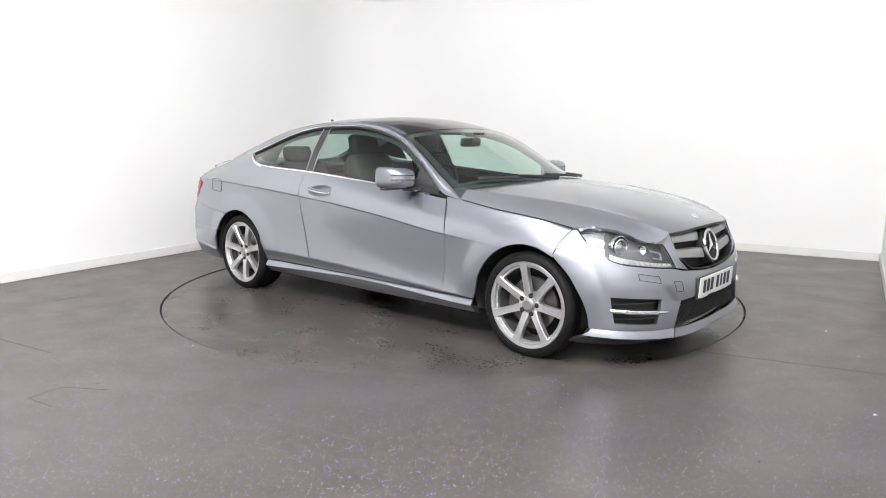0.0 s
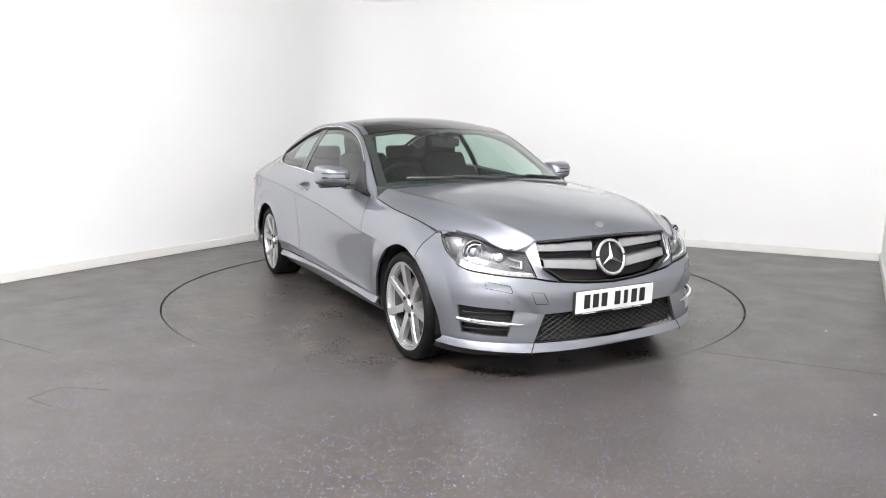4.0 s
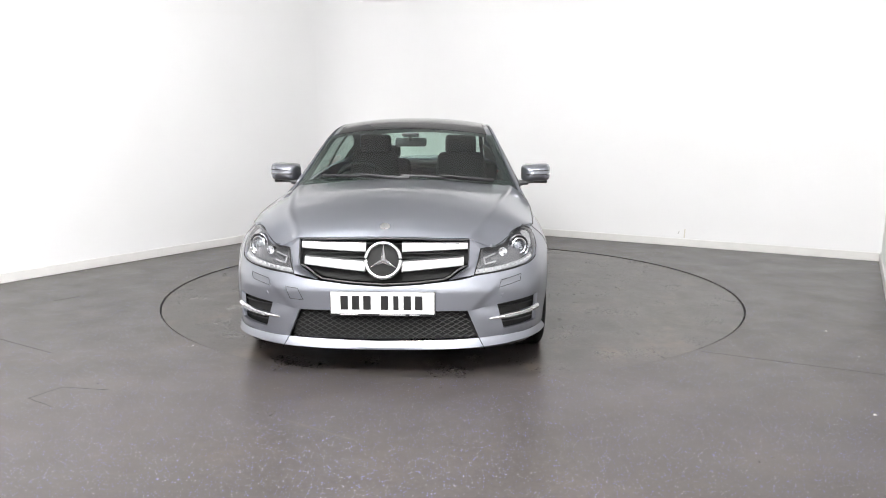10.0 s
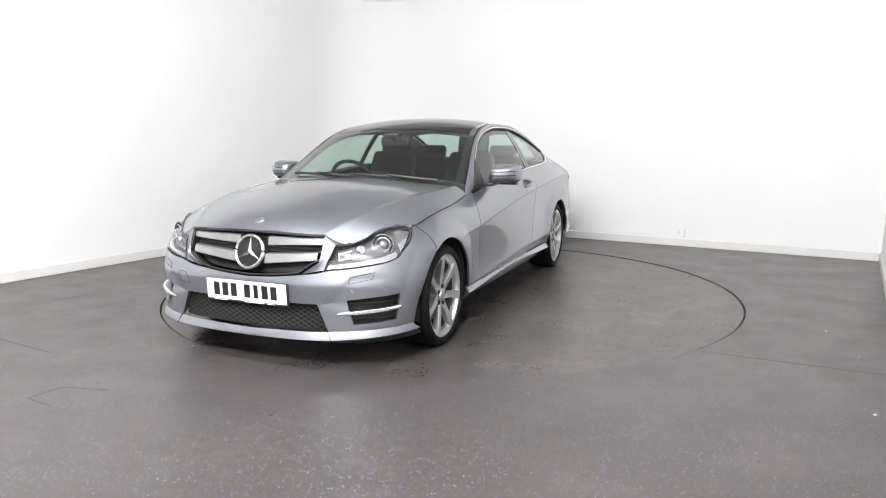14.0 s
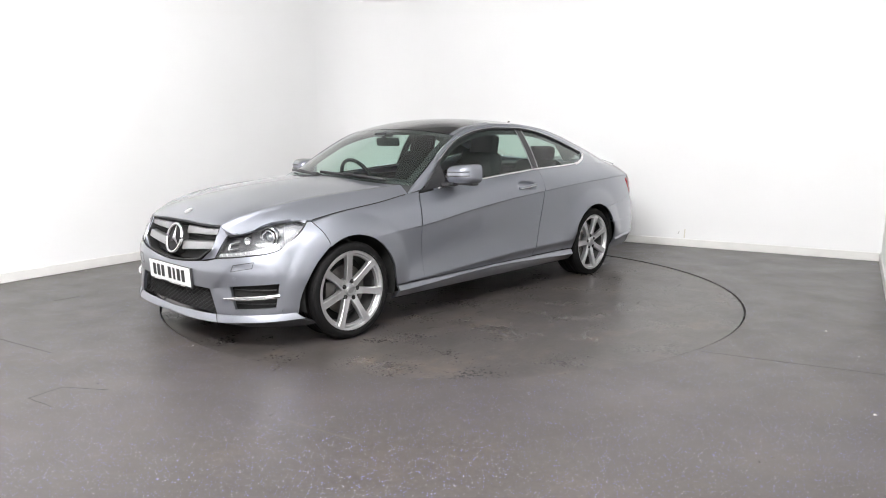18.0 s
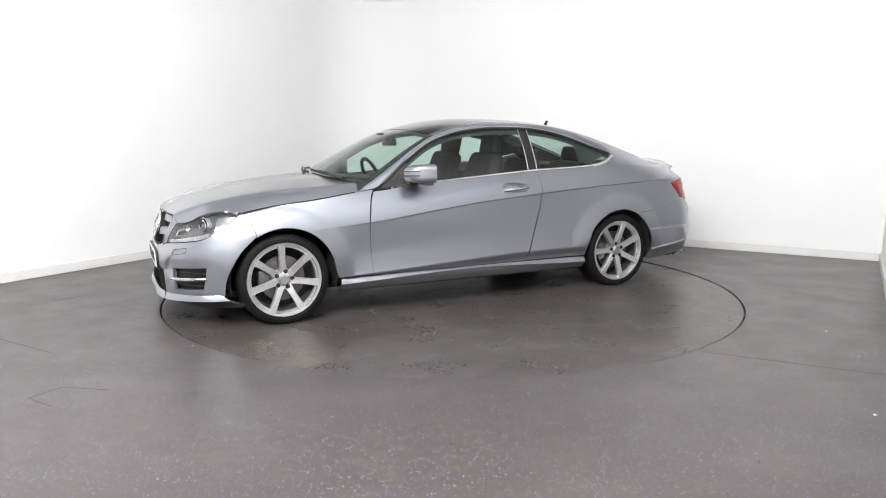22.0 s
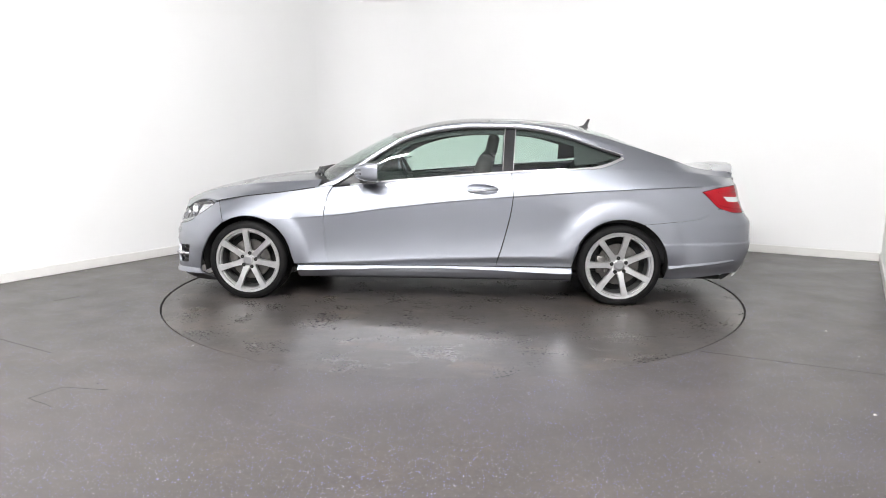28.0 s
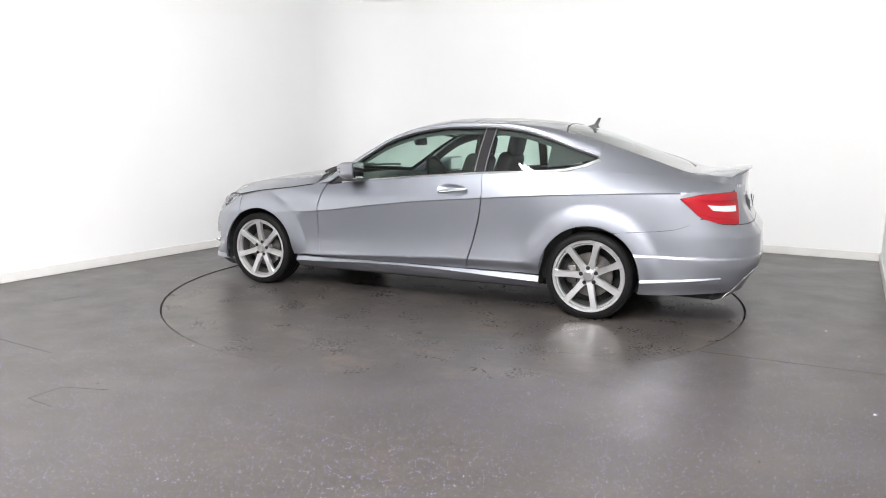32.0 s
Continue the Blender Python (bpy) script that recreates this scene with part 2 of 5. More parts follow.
def room_box(name, a0, a1, b0, b1, z0, z1, material, label, kind="structure", bevel=0.0):
    bm = box_bm((a0 + a1) / 2, (b0 + b1) / 2, (z0 + z1) / 2, a1 - a0, b1 - b0, z1 - z0, bevel)
    turn = Matrix(((E2.x, E1.x, 0, 0), (E2.y, E1.y, 0, 0), (0, 0, 1, 0), (0, 0, 0, 1)))
    ob = part(name, move(bm, turn), material, smooth=False)
    return tagged(ob, label, kind=kind)


def build_floor():
    bm = bmesh.new()
    n = 160
    inner, outer, low = [], [], []
    for k in range(n):
        a = 2 * math.pi * k / n
        c, s = math.cos(a), math.sin(a)
        p = E2 * c + E1 * s
        inner.append(bm.verts.new(p * (RAD + 0.007)))
        low.append(bm.verts.new(p * (RAD + 0.007) + Vector((0, 0, -0.06))))
        reach = min((RIGHT + 0.1) / c if c > 1e-6 else 1e9, (LEFT - 0.1) / c if c < -1e-6 else 1e9,
                    (BACK + 0.1) / s if s > 1e-6 else 1e9, (FRONT - 0.1) / s if s < -1e-6 else 1e9)
        outer.append(bm.verts.new(p * reach))
    corners = [(RIGHT + 0.1, BACK + 0.1), (LEFT - 0.1, BACK + 0.1), (LEFT - 0.1, FRONT - 0.1), (RIGHT + 0.1, FRONT - 0.1)]
    for k in range(n):
        q = (k + 1) % n
        bm.faces.new((inner[k], outer[k], outer[q], inner[q]))
        bm.faces.new((low[k], inner[k], inner[q], low[q]))
        a, b = 2 * math.pi * k / n, 2 * math.pi * (k + 1) / n
        for ca, cb in corners:
            ang = math.atan2(cb, ca) % (2 * math.pi)
            if a < ang < b:
                bm.faces.new((outer[k], bm.verts.new(spot(ca, cb)), outer[q]))
    bmesh.ops.recalc_face_normals(bm, faces=bm.faces)
    for f in bm.faces:
        if abs(f.normal.z) > 0.5 and f.normal.z < 0:
            f.normal_flip()
    floor = part("floor", bm, M_FLOOR, smooth=False)
    tagged(floor, "dark grey speckled safety vinyl floor, scuffed, with a round cut-out", kind="structure")


build_floor()
pit = part("turntable_pit", lathe([(0.001, 0.0), (RAD + 0.12, 0.0)], 64), M_GAP)
pit.matrix_world = pose(0, 0, -0.055, 90)
tagged(pit, "black pit under the turntable", kind="structure")
room_box("wall_back", LEFT - 0.15, RIGHT + 0.15, BACK, BACK + 0.15, -0.05, CEIL + 0.15, M_WALL, "plain white painted back wall")
room_box("wall_left", LEFT - 0.15, LEFT, FRONT - 0.15, BACK - 0.003, -0.05, CEIL + 0.15, M_WALL, "plain white painted side wall")
room_box("wall_right", RIGHT, RIGHT + 0.15, FRONT - 0.15, BACK - 0.003, -0.05, CEIL + 0.15, M_WALL, "plain white painted side wall")


def build_cove(r=1.0):
    """The back corner is rounded."""
    def fn(s, z):
        a = s * math.pi / 2
        return spot(LEFT + r - r * math.cos(a), BACK - r + r * math.sin(a), z)
    bm = grid(fn, steps(24), steps(6, -0.02, CEIL + 0.05))
    bm.normal_update()
    f = next(iter(bm.faces))
    if f.normal.dot(spot(0, 0, 0) - f.calc_center_median()) < 0:
        bmesh.ops.reverse_faces(bm, faces=bm.faces)
    tagged(part("wall_corner", flange(bm, 0.1), M_WALL), "rounded white corner between two walls", kind="structure")


build_cove()
room_box("wall_front", LEFT, RIGHT, FRONT - 0.15, FRONT, -0.05, CEIL + 0.15, M_WALL, "plain white wall behind the camera")
room_box("ceiling", LEFT - 1.5, RIGHT + 1.5, FRONT - 1.5, BACK + 1.5, HALL, HALL + 0.12, M_CEIL, "pale grey ceiling of the hall")
room_box("hall_floor", LEFT - 1.5, RIGHT + 1.5, FRONT - 1.5, BACK + 1.5, -0.16, -0.07, M_CEIL, "dark concrete floor under the studio")
for a0, a1, b0, b1 in ((LEFT - 1.65, LEFT - 1.5, FRONT - 1.5, BACK + 1.5), (RIGHT + 1.5, RIGHT + 1.65, FRONT - 1.5, BACK + 1.5),
                       (LEFT - 1.65, RIGHT + 1.65, BACK + 1.5, BACK + 1.65), (LEFT - 1.65, RIGHT + 1.65, FRONT - 1.65, FRONT - 1.5)):
    room_box("hall_wall", a0, a1, b0, b1, -0.1, HALL - 0.003, M_CEIL, "pale grey wall of the hall behind the partitions")
room_box("baseboard", LEFT + 0.9, RIGHT - 0.016, BACK - 0.016, BACK - 0.001, 0.0, 0.085, M_SKIRT, "white gloss skirting board", bevel=0.004)
room_box("baseboard", LEFT + 0.001, LEFT + 0.016, FRONT + 0.01, BACK - 0.9, 0.0, 0.085, M_SKIRT, "white gloss skirting board", bevel=0.004)
room_box("baseboard", RIGHT - 0.016, RIGHT - 0.001, FRONT + 0.01, BACK - 0.016, 0.0, 0.085, M_SKIRT, "white gloss skirting board", bevel=0.004)


def soft_box(a, b, z, wide, deep, tilt, glow):
    """A studio light hung from the hall's ceiling, leaning towards the car."""
    lamp = new("studio_light")
    tagged(lamp, "white studio light hung from the grey ceiling, switched on", "studio light", "lights hung over the studio")
    lamp.matrix_world = Matrix.Translation(spot(a, b, z)) @ pose(0, 0, 0, 0, 0, math.degrees(math.atan2(E2.y, E2.x))) @ pose(0, 0, 0, tilt)
    part("diffuser", box_bm(0, 0, -0.012, wide - 0.04, deep - 0.04, 0.012, 0.003), glow, lamp, smooth=False)
    part("housing", box_bm(0, 0, 0.03, wide, deep, 0.06, 0.01), M_SKIRT, lamp, smooth=False)
    for x, y, sx, sy in ((0, deep / 2 - 0.01, wide, 0.02), (0, 0.01 - deep / 2, wide, 0.02),
                         (wide / 2 - 0.01, 0, 0.02, deep - 0.04), (0.01 - wide / 2, 0, 0.02, deep - 0.04)):
        part("frame", box_bm(x, y, -0.012, sx, sy, 0.022, 0.003), M_SKIRT, lamp, smooth=False)
    back = pose(0, 0, 0, -tilt)
    for x in (-wide * 0.35, wide * 0.35):
        part("hanger", move(tube([(0, 0, 0), (0, 0, HALL - z)], 0.012, 6), Matrix.Translation((x, 0, 0.05)) @ back), M_SKIRT, lamp)


for a in (0.3, 1.4, 2.5):
    soft_box(a, -5.75, 4.1, 0.74, 0.74, 42, M_PANEL)
for a, b in ((-0.3, -2.9), (2.3, -2.7)):
    soft_box(a, b, 4.65, 0.60, 0.28, 6, M_FILL)


# ---- the turntable and the car: origin of both is the turntable's middle ----
turntable = new("turntable")
tagged(turntable, "round grey vinyl turntable flush with the floor, scuffed", "turntable")
top = lathe([(0.001, 0.0), (0.7, 0.0), (1.5, 0.0), (RAD - 0.0055, 0.0), (RAD - 0.0055, -0.05)], 160)
move(top, pose(0, 0, 0, 90))
for f in top.faces:
    if abs(f.normal.z) > 0.5 and f.normal.z < 0:
        f.normal_flip()
part("deck", top, M_DISC, turntable, smooth=False)

car = new("car")
tagged(car, "silver metallic two-door coupe with seven-spoke alloy wheels on the turntable", "car")
OFF = Matrix.Translation((0.124, -0.292, 0.0))   # the car's own middle, seen from the turntable's middle


def cpart(name, bm, material, parent=None, label="", smooth=True, angle=40):
    """A part of the car, in the car's own space: x forward, y to its left, z up."""
    return part(name, move(bm, OFF), material, parent or car, label, smooth, angle)


def both(name, bm, material, label="", parent=None, smooth=True, angle=40):
    """A part and its mirror image on the other side."""
    other = flip_y(bm)
    return cpart(name, bm, material, parent, label, smooth, angle), cpart(name, other, material, parent, label, smooth, angle)


# ---- the car's lines, as functions of its length ----
AX_F, AX_R, HUB, TYRE, ARCH_Z = 1.383, -1.383, 0.289, 0.298, 0.295
HALF = 0.868                                                   # half width of the body side
nose_x = curve((0.12, 2.04), (0.16, 2.10), (0.2, 2.105), (0.33, 2.102), (0.44, 2.105), (0.5, 2.09), (0.6, 2.065), (0.68, 2.035), (0.74, 1.98), (0.8, 1.9))
tail_x = curve((0.15, -2.30), (0.22, -2.36), (0.32, -2.40), (0.45, -2.43), (0.58, -2.425), (0.66, -2.375), (0.8, -2.315), (0.9, -2.305), (1.0, -2.31))
tail_n = curve((0.5, 4.2), (0.8, 4.0), (0.9, 3.6), (0.97, 3.2))
nose_n = curve((0.5, 3.6), (0.7, 3.0))
shoulder_z = curve((2.05, 0.66), (1.62, 0.738), (1.4, 0.770), (1.18, 0.794), (0.95, 0.825), (0.82, 0.842), (0.73, 0.851), (0.385, 0.885), (0.05, 0.914), (-0.283, 0.941),
                   (-0.59, 0.962), (-0.98, 0.98), (-1.4, 0.985), (-1.8, 0.965), (-2.15, 0.925), (-2.4, 0.885))
shoulder_y = curve((2.05, 0.70), (1.62, 0.785), (1.18, 0.80), (0.82, 0.782), (0.73, 0.778), (0.385, 0.782), (-0.3, 0.795), (-0.98, 0.80),
                   (-1.4, 0.775), (-1.8, 0.705), (-2.15, 0.655), (-2.4, 0.62))
swage_z = curve((1.3, 0.60), (0.79, 0.636), (0.25, 0.706), (-0.16, 0.752), (-0.61, 0.789), (-0.98, 0.818), (-1.37, 0.842), (-1.9, 0.866), (-2.3, 0.87))
swage_k = curve((1.15, 0.0), (0.95, 0.25), (0.72, 1.0), (-1.7, 1.0), (-2.0, 0.6), (-2.2, 0.0))
crease_z = curve((1.0, 0.28), (0.68, 0.292), (-0.5, 0.343), (-1.0, 0.35))
crease_k = curve((1.0, 0.0), (0.8, 1.0), (-0.9, 1.0), (-1.05, 0.4), (-1.2, 0.0))
rail_z = curve((0.845, 0.838), (0.80, 0.868), (0.6, 0.988), (0.4, 1.115), (0.2, 1.222), (0.0, 1.285), (-0.3, 1.318), (-0.6, 1.316), (-0.9, 1.292), (-1.2, 1.232), (-1.5, 1.142), (-1.75, 1.06), (-1.98, 0.985), (-2.2, 0.958), (-2.36, 0.93))
rail_y = curve((0.845, 0.776), (0.80, 0.757), (0.6, 0.705), (0.4, 0.655), (0.2, 0.612), (0.0, 0.585), (-0.3, 0.57), (-0.6, 0.565), (-0.9, 0.565), (-1.2, 0.572), (-1.5, 0.585), (-1.75, 0.597), (-1.98, 0.60), (-2.1, 0.585), (-2.2, 0.555), (-2.25, 0.52))
glass_top = curve((0.715, 0.852), (0.605, 0.925), (0.418, 1.062), (0.183, 1.192), (-0.069, 1.255), (-0.319, 1.277), (-0.526, 1.277), (-0.649, 1.272), (-0.814, 1.252), (-1.019, 1.2), (-1.225, 1.128), (-1.40, 1.072))
glass_low = curve((0.715, 0.852), (0.385, 0.889), (0.05, 0.919), (-0.283, 0.946), (-0.59, 0.968), (-0.98, 0.986), (-1.15, 0.998), (-1.28, 1.024), (-1.40, 1.072))
crown_z = curve((2.04, 0.716), (1.985, 0.752), (1.87, 0.799), (1.6, 0.864), (1.36, 0.905), (1.04, 0.939), (0.9, 0.948))
crown_drop = curve((0.7, 0.095), (1.18, 0.13), (1.62, 0.127), (1.985, 0.158), (2.05, 0.162))
roof_z = curve((0.98, 0.925), (0.913, 0.962), (0.616, 1.121), (0.373, 1.237), (0.132, 1.308), (-0.105, 1.353), (-0.295, 1.366), (-0.577, 1.363),
               (-0.81, 1.349), (-1.043, 1.322), (-1.275, 1.268), (-1.509, 1.178), (-1.743, 1.077), (-1.95, 0.998), (-2.05, 0.993), (-2.18, 1.003), (-2.26, 1.006), (-2.33, 0.998))


def smooth01(t):
    t = min(1.0, max(0.0, t))
    return t * t * (3 - 2 * t)


def plan(x, z):
    """How much of the half width is left where the ends round off."""
    if x > 1.3:
        n, r = nose_n(z), (x - 1.3) / (nose_x(z) - 1.3)
    elif x < -1.45:
        n, r = tail_n(z), (x + 1.45) / (tail_x(z) + 1.45)
    else:
        return 1.0
    return max(0.0, 1 - min(1.0, r) ** n) ** (1 / n)


def flare(x, z):
    out = 0.0
    for ax, size in ((AX_F - 0.01, 0.017), (AX_R, 0.022)):
        r = math.hypot(x - ax, z - ARCH_Z)
        out += size * (1 - min(1.0, max(0.0, (r - 0.335) / 0.135)) ** 2) * smooth01((z - 0.22) / 0.2)
    return out


def side_y(x, z):
    """Half width of the body side at a height."""
    sz, cz, hz = swage_z(x), crease_z(x), shoulder_z(x)
    ks, kc = swage_k(x), crease_k(x)
    if z >= sz:
        t = min(1.0, (z - sz) / max(0.02, hz - sz))
        lean = HALF - shoulder_y(max(min(x, 1.62), -1.5))
        d = lean * lerp(0.35 * t + 0.65 * t ** 2.2, 0.8 * t + 0.2 * t * t, smooth01((-0.6 - x) / 0.6))
    elif z >= cz:
        t = (z - cz) / max(0.02, sz - cz)
        d = 0.014 * math.sin(math.pi * t) ** 0.8 * kc * (1.15 - 0.5 * t) + ks * 0.0045 * smooth01((sz - z) / 0.008) * math.exp(-(sz - z) / 0.06)
    else:
        d = 0.0
        d += kc * 0.028 * smooth01((cz - z) / 0.055) + 0.04 * smooth01((0.24 - z) / 0.12)
    e = ((x + 0.385) / 0.118) ** 2 + ((z - 0.838 - 0.08 * (x + 0.385)) / 0.036) ** 2
    if e < 1:
        d += 0.020 * (1 - e) ** 0.7
    return (HALF - d + flare(x, z)) * plan(x, z)


def side(x, z):
    return Vector((x, side_y(x, z), z))


def skin_x(y, z, x0, x1):
    """The place along the car where its skin is y wide, between its side and its end."""
    y = abs(y)
    for _ in range(26):
        m = (x0 + x1) / 2
        if side_y(m, z) > y:
            x0 = m
        else:
            x1 = m
    return (x0 + x1) / 2


def nose(y, z):
    """The front's skin, by its width and height; the middle stands proud of the cheeks along a slanting crease."""
    p = Vector((skin_x(y, z, 1.45, nose_x(z)), y, z))
    edge = lerp(0.435, 0.60, (z - 0.35) / 0.16)
    p.x -= 0.006 * smooth01((abs(y) - edge) / 0.05) * smooth01((z - 0.325) / 0.03) * smooth01((0.515 - z) / 0.03) * smooth01((0.79 - abs(y)) / 0.12)
    return p


def tail(y, z):
    return Vector((skin_x(y, z, -1.55, tail_x(z)), y, z))


def arch(ax, r, low):
    """The lower edge of a panel that a wheel arch cuts."""
    def f(x):
        d = abs(x - ax)
        return max(low, ARCH_Z + math.sqrt(r * r - d * d)) if d < r else low
    return f


def height(x, w, lo, hi):
    """Heights on a panel, in rows that follow the crease and the waist line."""
    marks = [lo, crease_z(x), crease_z(x) + 0.05, swage_z(x) - 0.022, swage_z(x) - 0.010, swage_z(x), swage_z(x) + 0.008, hi]
    gap = (hi - lo) * 0.03
    marks = [min(max(m, lo + gap * k), hi - gap * (7 - k)) for k, m in enumerate(marks)]
    shares = (0, 0.10, 0.20, 0.38, 0.46, 0.52, 0.56, 1.0)
    i = 0
    while i < 6 and w > shares[i + 1]:
        i += 1
    t = (w - shares[i]) / (shares[i + 1] - shares[i])
    return lerp(marks[i], marks[i + 1], t)


def side_patch(xa, xb, zlo, zhi, nx, nz, us=None):
    """A panel of the body side between two upright edges (functions of the share of height) and two long edges (functions of x)."""
    def fn(s, w):
        h = (height(0.1, w, 0.272, 0.915) - 0.272) / 0.643
        x = lerp(xa(h), xb(h), s)
        return side(x, height(x, w, zlo(x), zhi(x)))
    return face_out(grid(fn, us or steps(nx), steps(nz)), (0, 0, 0.5))


def panel(name, bm, label="", material=None, parent=None):
    flange(bm)
    return both(name, bm, material or M_PAINT, label, parent)


const = lambda v: (lambda _: v)
GAP = 0.0017
ARCH_F, ARCH_R = arch(AX_F - 0.01, 0.338, 0.275), arch(AX_R, 0.338, 0.275)
door_front = curve((0.0, 0.768), (0.35, 0.785), (0.65, 0.79), (0.9, 0.765), (1.0, 0.735))
door_rear = curve((0.0, -0.487), (0.3, -0.55), (0.6, -0.598), (0.78, -0.610), (1.0, -0.592))


joint_x = curve((0.592, 1.557), (0.66, 1.580), (0.738, 1.622))


def fender():
    """From the bumper joint over the front wheel to the door."""
    def xa(w):
        return joint_x(lerp(0.592, 0.738, w)) - 2 * GAP
    us = sorted(set(ease(40, 0.0, 0.80) + ease(18, 0.80, 1.0)))
    def fn(s, w):
        h = (height(0.75, w, 0.272, 0.845) - 0.272) / 0.573
        x = lerp(xa(h), door_front(h) + GAP, s)
        lo = ARCH_F(x)
        return side(x, height(x, w, lo, shoulder_z(x) + 0.002))
    return face_out(grid(fn, us, steps(50)), (0, 0, 0.5))


joint_z = curve((-1.55, 0.597), (-1.9, 0.632), (-2.0, 0.665), (-2.075, 0.71))
lamp_low = curve((-1.945, 0.826), (-2.0, 0.775), (-2.075, 0.712), (-2.2, 0.675), (-2.34, 0.664))
lamp_high = curve((-1.945, 0.832), (-2.1, 0.862), (-2.3, 0.875))


def quarter():
    """From the door over the rear wheel, below and above the tail lamp."""
    def main(s, w):
        h = (height(-0.55, w, 0.272, 0.965) - 0.272) / 0.693
        x = lerp(door_rear(h) - GAP, -1.943, s)
        lo = ARCH_R(x)
        if x < -1.55:
            lo = max(lo, joint_z(x))
        return side(x, height(x, w, lo, shoulder_z(x)))
    us = sorted(set(ease(24, 0.0, 0.44) + ease(40, 0.44, 1.0)))
    a = grid(main, us, steps(50))
    b = grid(lambda s, w: side(lerp(-1.943, -2.073, s), lerp(joint_z(lerp(-1.943, -2.073, s)), lamp_low(lerp(-1.943, -2.073, s)), w)), steps(10), steps(8))
    c = grid(lambda s, w: side(lerp(-1.943, -2.24, s), lerp(lamp_high(lerp(-1.943, -2.24, s)), shoulder_z(lerp(-1.943, -2.24, s)), w)), steps(24), steps(8))
    return face_out(join(a, b, c), (0, 0, 0.5))


panel("front_fender", fender())
door_bm = side_patch(lambda w: door_front(w) - GAP, lambda w: door_rear(w) + GAP, const(0.272), lambda x: glass_low(x) - 0.012, 130, 50)
doors = panel("door", door_bm)
panel("rear_quarter_panel", quarter())


def hood_point(x, v):
    ye = curve_hood_edge(x)
    y = v * ye
    zc, dr = crown_z(x), crown_drop(x)
    t = min(1.0, max(0.0, (x - 0.9) / 1.08))
    ridge, inner = lerp(0.90, 0.67, t), lerp(0.58, 0.22, t)
    a = abs(v)
    drop = inner * dr * min(a / ridge, 1.0) ** 2 + corner_drop(x) * smooth01((a - 0.60) / 0.25)
    if a > ridge:
        q = min(1.0, (a - ridge) / (1 - ridge))
        drop += (1 - inner) * dr * (0.65 * q + 0.35 * q * q)
    # a fine raised lip along the ridge
    return Vector((x, y, zc - drop + 0.008 * math.exp(-((a - ridge) / 0.024) ** 2)))


corner_drop = curve((1.75, -0.004), (1.80, -0.004), (1.9, 0.012), (1.96, 0.024), (2.04, 0.03))
curve_hood_edge = curve((0.72, 0.774), (0.82, 0.781), (1.18, 0.800), (1.62, 0.783), (1.8, 0.745), (1.95, 0.68), (2.05, 0.63))
hood_front = curve((0.0, 2.042), (0.4, 2.03), (0.62, 2.010), (0.763, 1.988), (0.838, 1.952), (0.868, 1.905), (0.892, 1.845), (0.905, 1.80), (0.931, 1.745), (0.953, 1.70), (0.978, 1.652), (1.0, 1.625))
hood_back = curve((0.0, 1.0), (0.5, 0.965), (0.8, 0.885), (0.92, 0.835), (1.0, 0.848))


def hood():
    def fn(s, v):
        x = lerp(hood_back(abs(v)), hood_front(abs(v)), s)
        return hood_point(x, v)
    vs = sorted(set([-q for q in steps(56)] + steps(56)))
    return face_out(grid(fn, steps(48), vs), (1.3, 0, 0.3))


hood_bm = flange(hood(), 0.012)
cpart("hood", hood_bm, M_PAINT, angle=60)
both("hood_joint", tube([hood_point(x, 1.0) + Vector((0, 0.002, -0.003)) for x in steps(40, 0.87, 1.615)], 0.0034, 5), M_GAP)


# ---- cabin ----
def screen_point(u, v):
    """Windscreen: u from side to side, v from cowl to roof."""
    xc, xe = lerp(0.985, 0.27, v), lerp(0.765, 0.20, v)
    c = Vector((xc, 0, roof_z(xc)))
    ez, ey = rail_z(xe), rail_y(xe) - 0.012
    k = abs(u) ** 2.2
    return Vector((lerp(xc, xe, k), u * ey, lerp(c.z, ez + 0.002, k)))


def sheet(fn, us, vs, inside=(0, 0, 0.6), depth=0.01):
    return flange(face_out(grid(fn, us, vs), inside), depth)


wide = steps(24, -1, 1)
cpart("windscreen", sheet(screen_point, wide, steps(16), depth=0.005), M_GLASS, label="green-tinted windscreen")


def inner_screen(u, v):
    p = screen_point(u, v)
    return p - Vector((0.004, 0, 0.006))


both("screen_border", grid(inner_screen, steps(3, 0.925, 0.995), steps(14)), M_GLOSSBLACK)
cpart("screen_border", grid(inner_screen, wide, steps(2, 0.93, 0.995)), M_GLOSSBLACK)
cpart("screen_border", grid(inner_screen, wide, steps(2, 0.0, 0.09)), M_GLOSSBLACK)


def roof_point(x, u, dip=0.0):
    k = abs(u) ** 2.3
    return Vector((x, u * (rail_y(x) - 0.012), lerp(roof_z(x), rail_z(x) + 0.002, k) - dip))


def roof_sheet(x0, x1, sweep0, sweep1, u0=-1.0, u1=1.0, depth=0.01):
    def fn(s, u):
        k = abs(u) ** 2.2
        return roof_point(lerp(x0 + sweep0 * k, x1 + sweep1 * k, s), u)
    return sheet(fn, steps(22), steps(24, u0, u1), depth=depth)


cpart("roof_glass", roof_sheet(0.262, -0.42, -0.07, 0.0, -0.93, 0.93, 0.006), M_DARKGLASS, label="black panoramic roof glass")
cpart("roof_rail", roof_sheet(0.262, -0.418, -0.07, 0.0, 0.935, 1.0), M_PAINT)
cpart("roof_rail", roof_sheet(0.262, -0.418, -0.07, 0.0, -1.0, -0.935), M_PAINT)
cpart("roof", roof_sheet(-0.425, -1.06, 0.0, -0.07), M_PAINT)


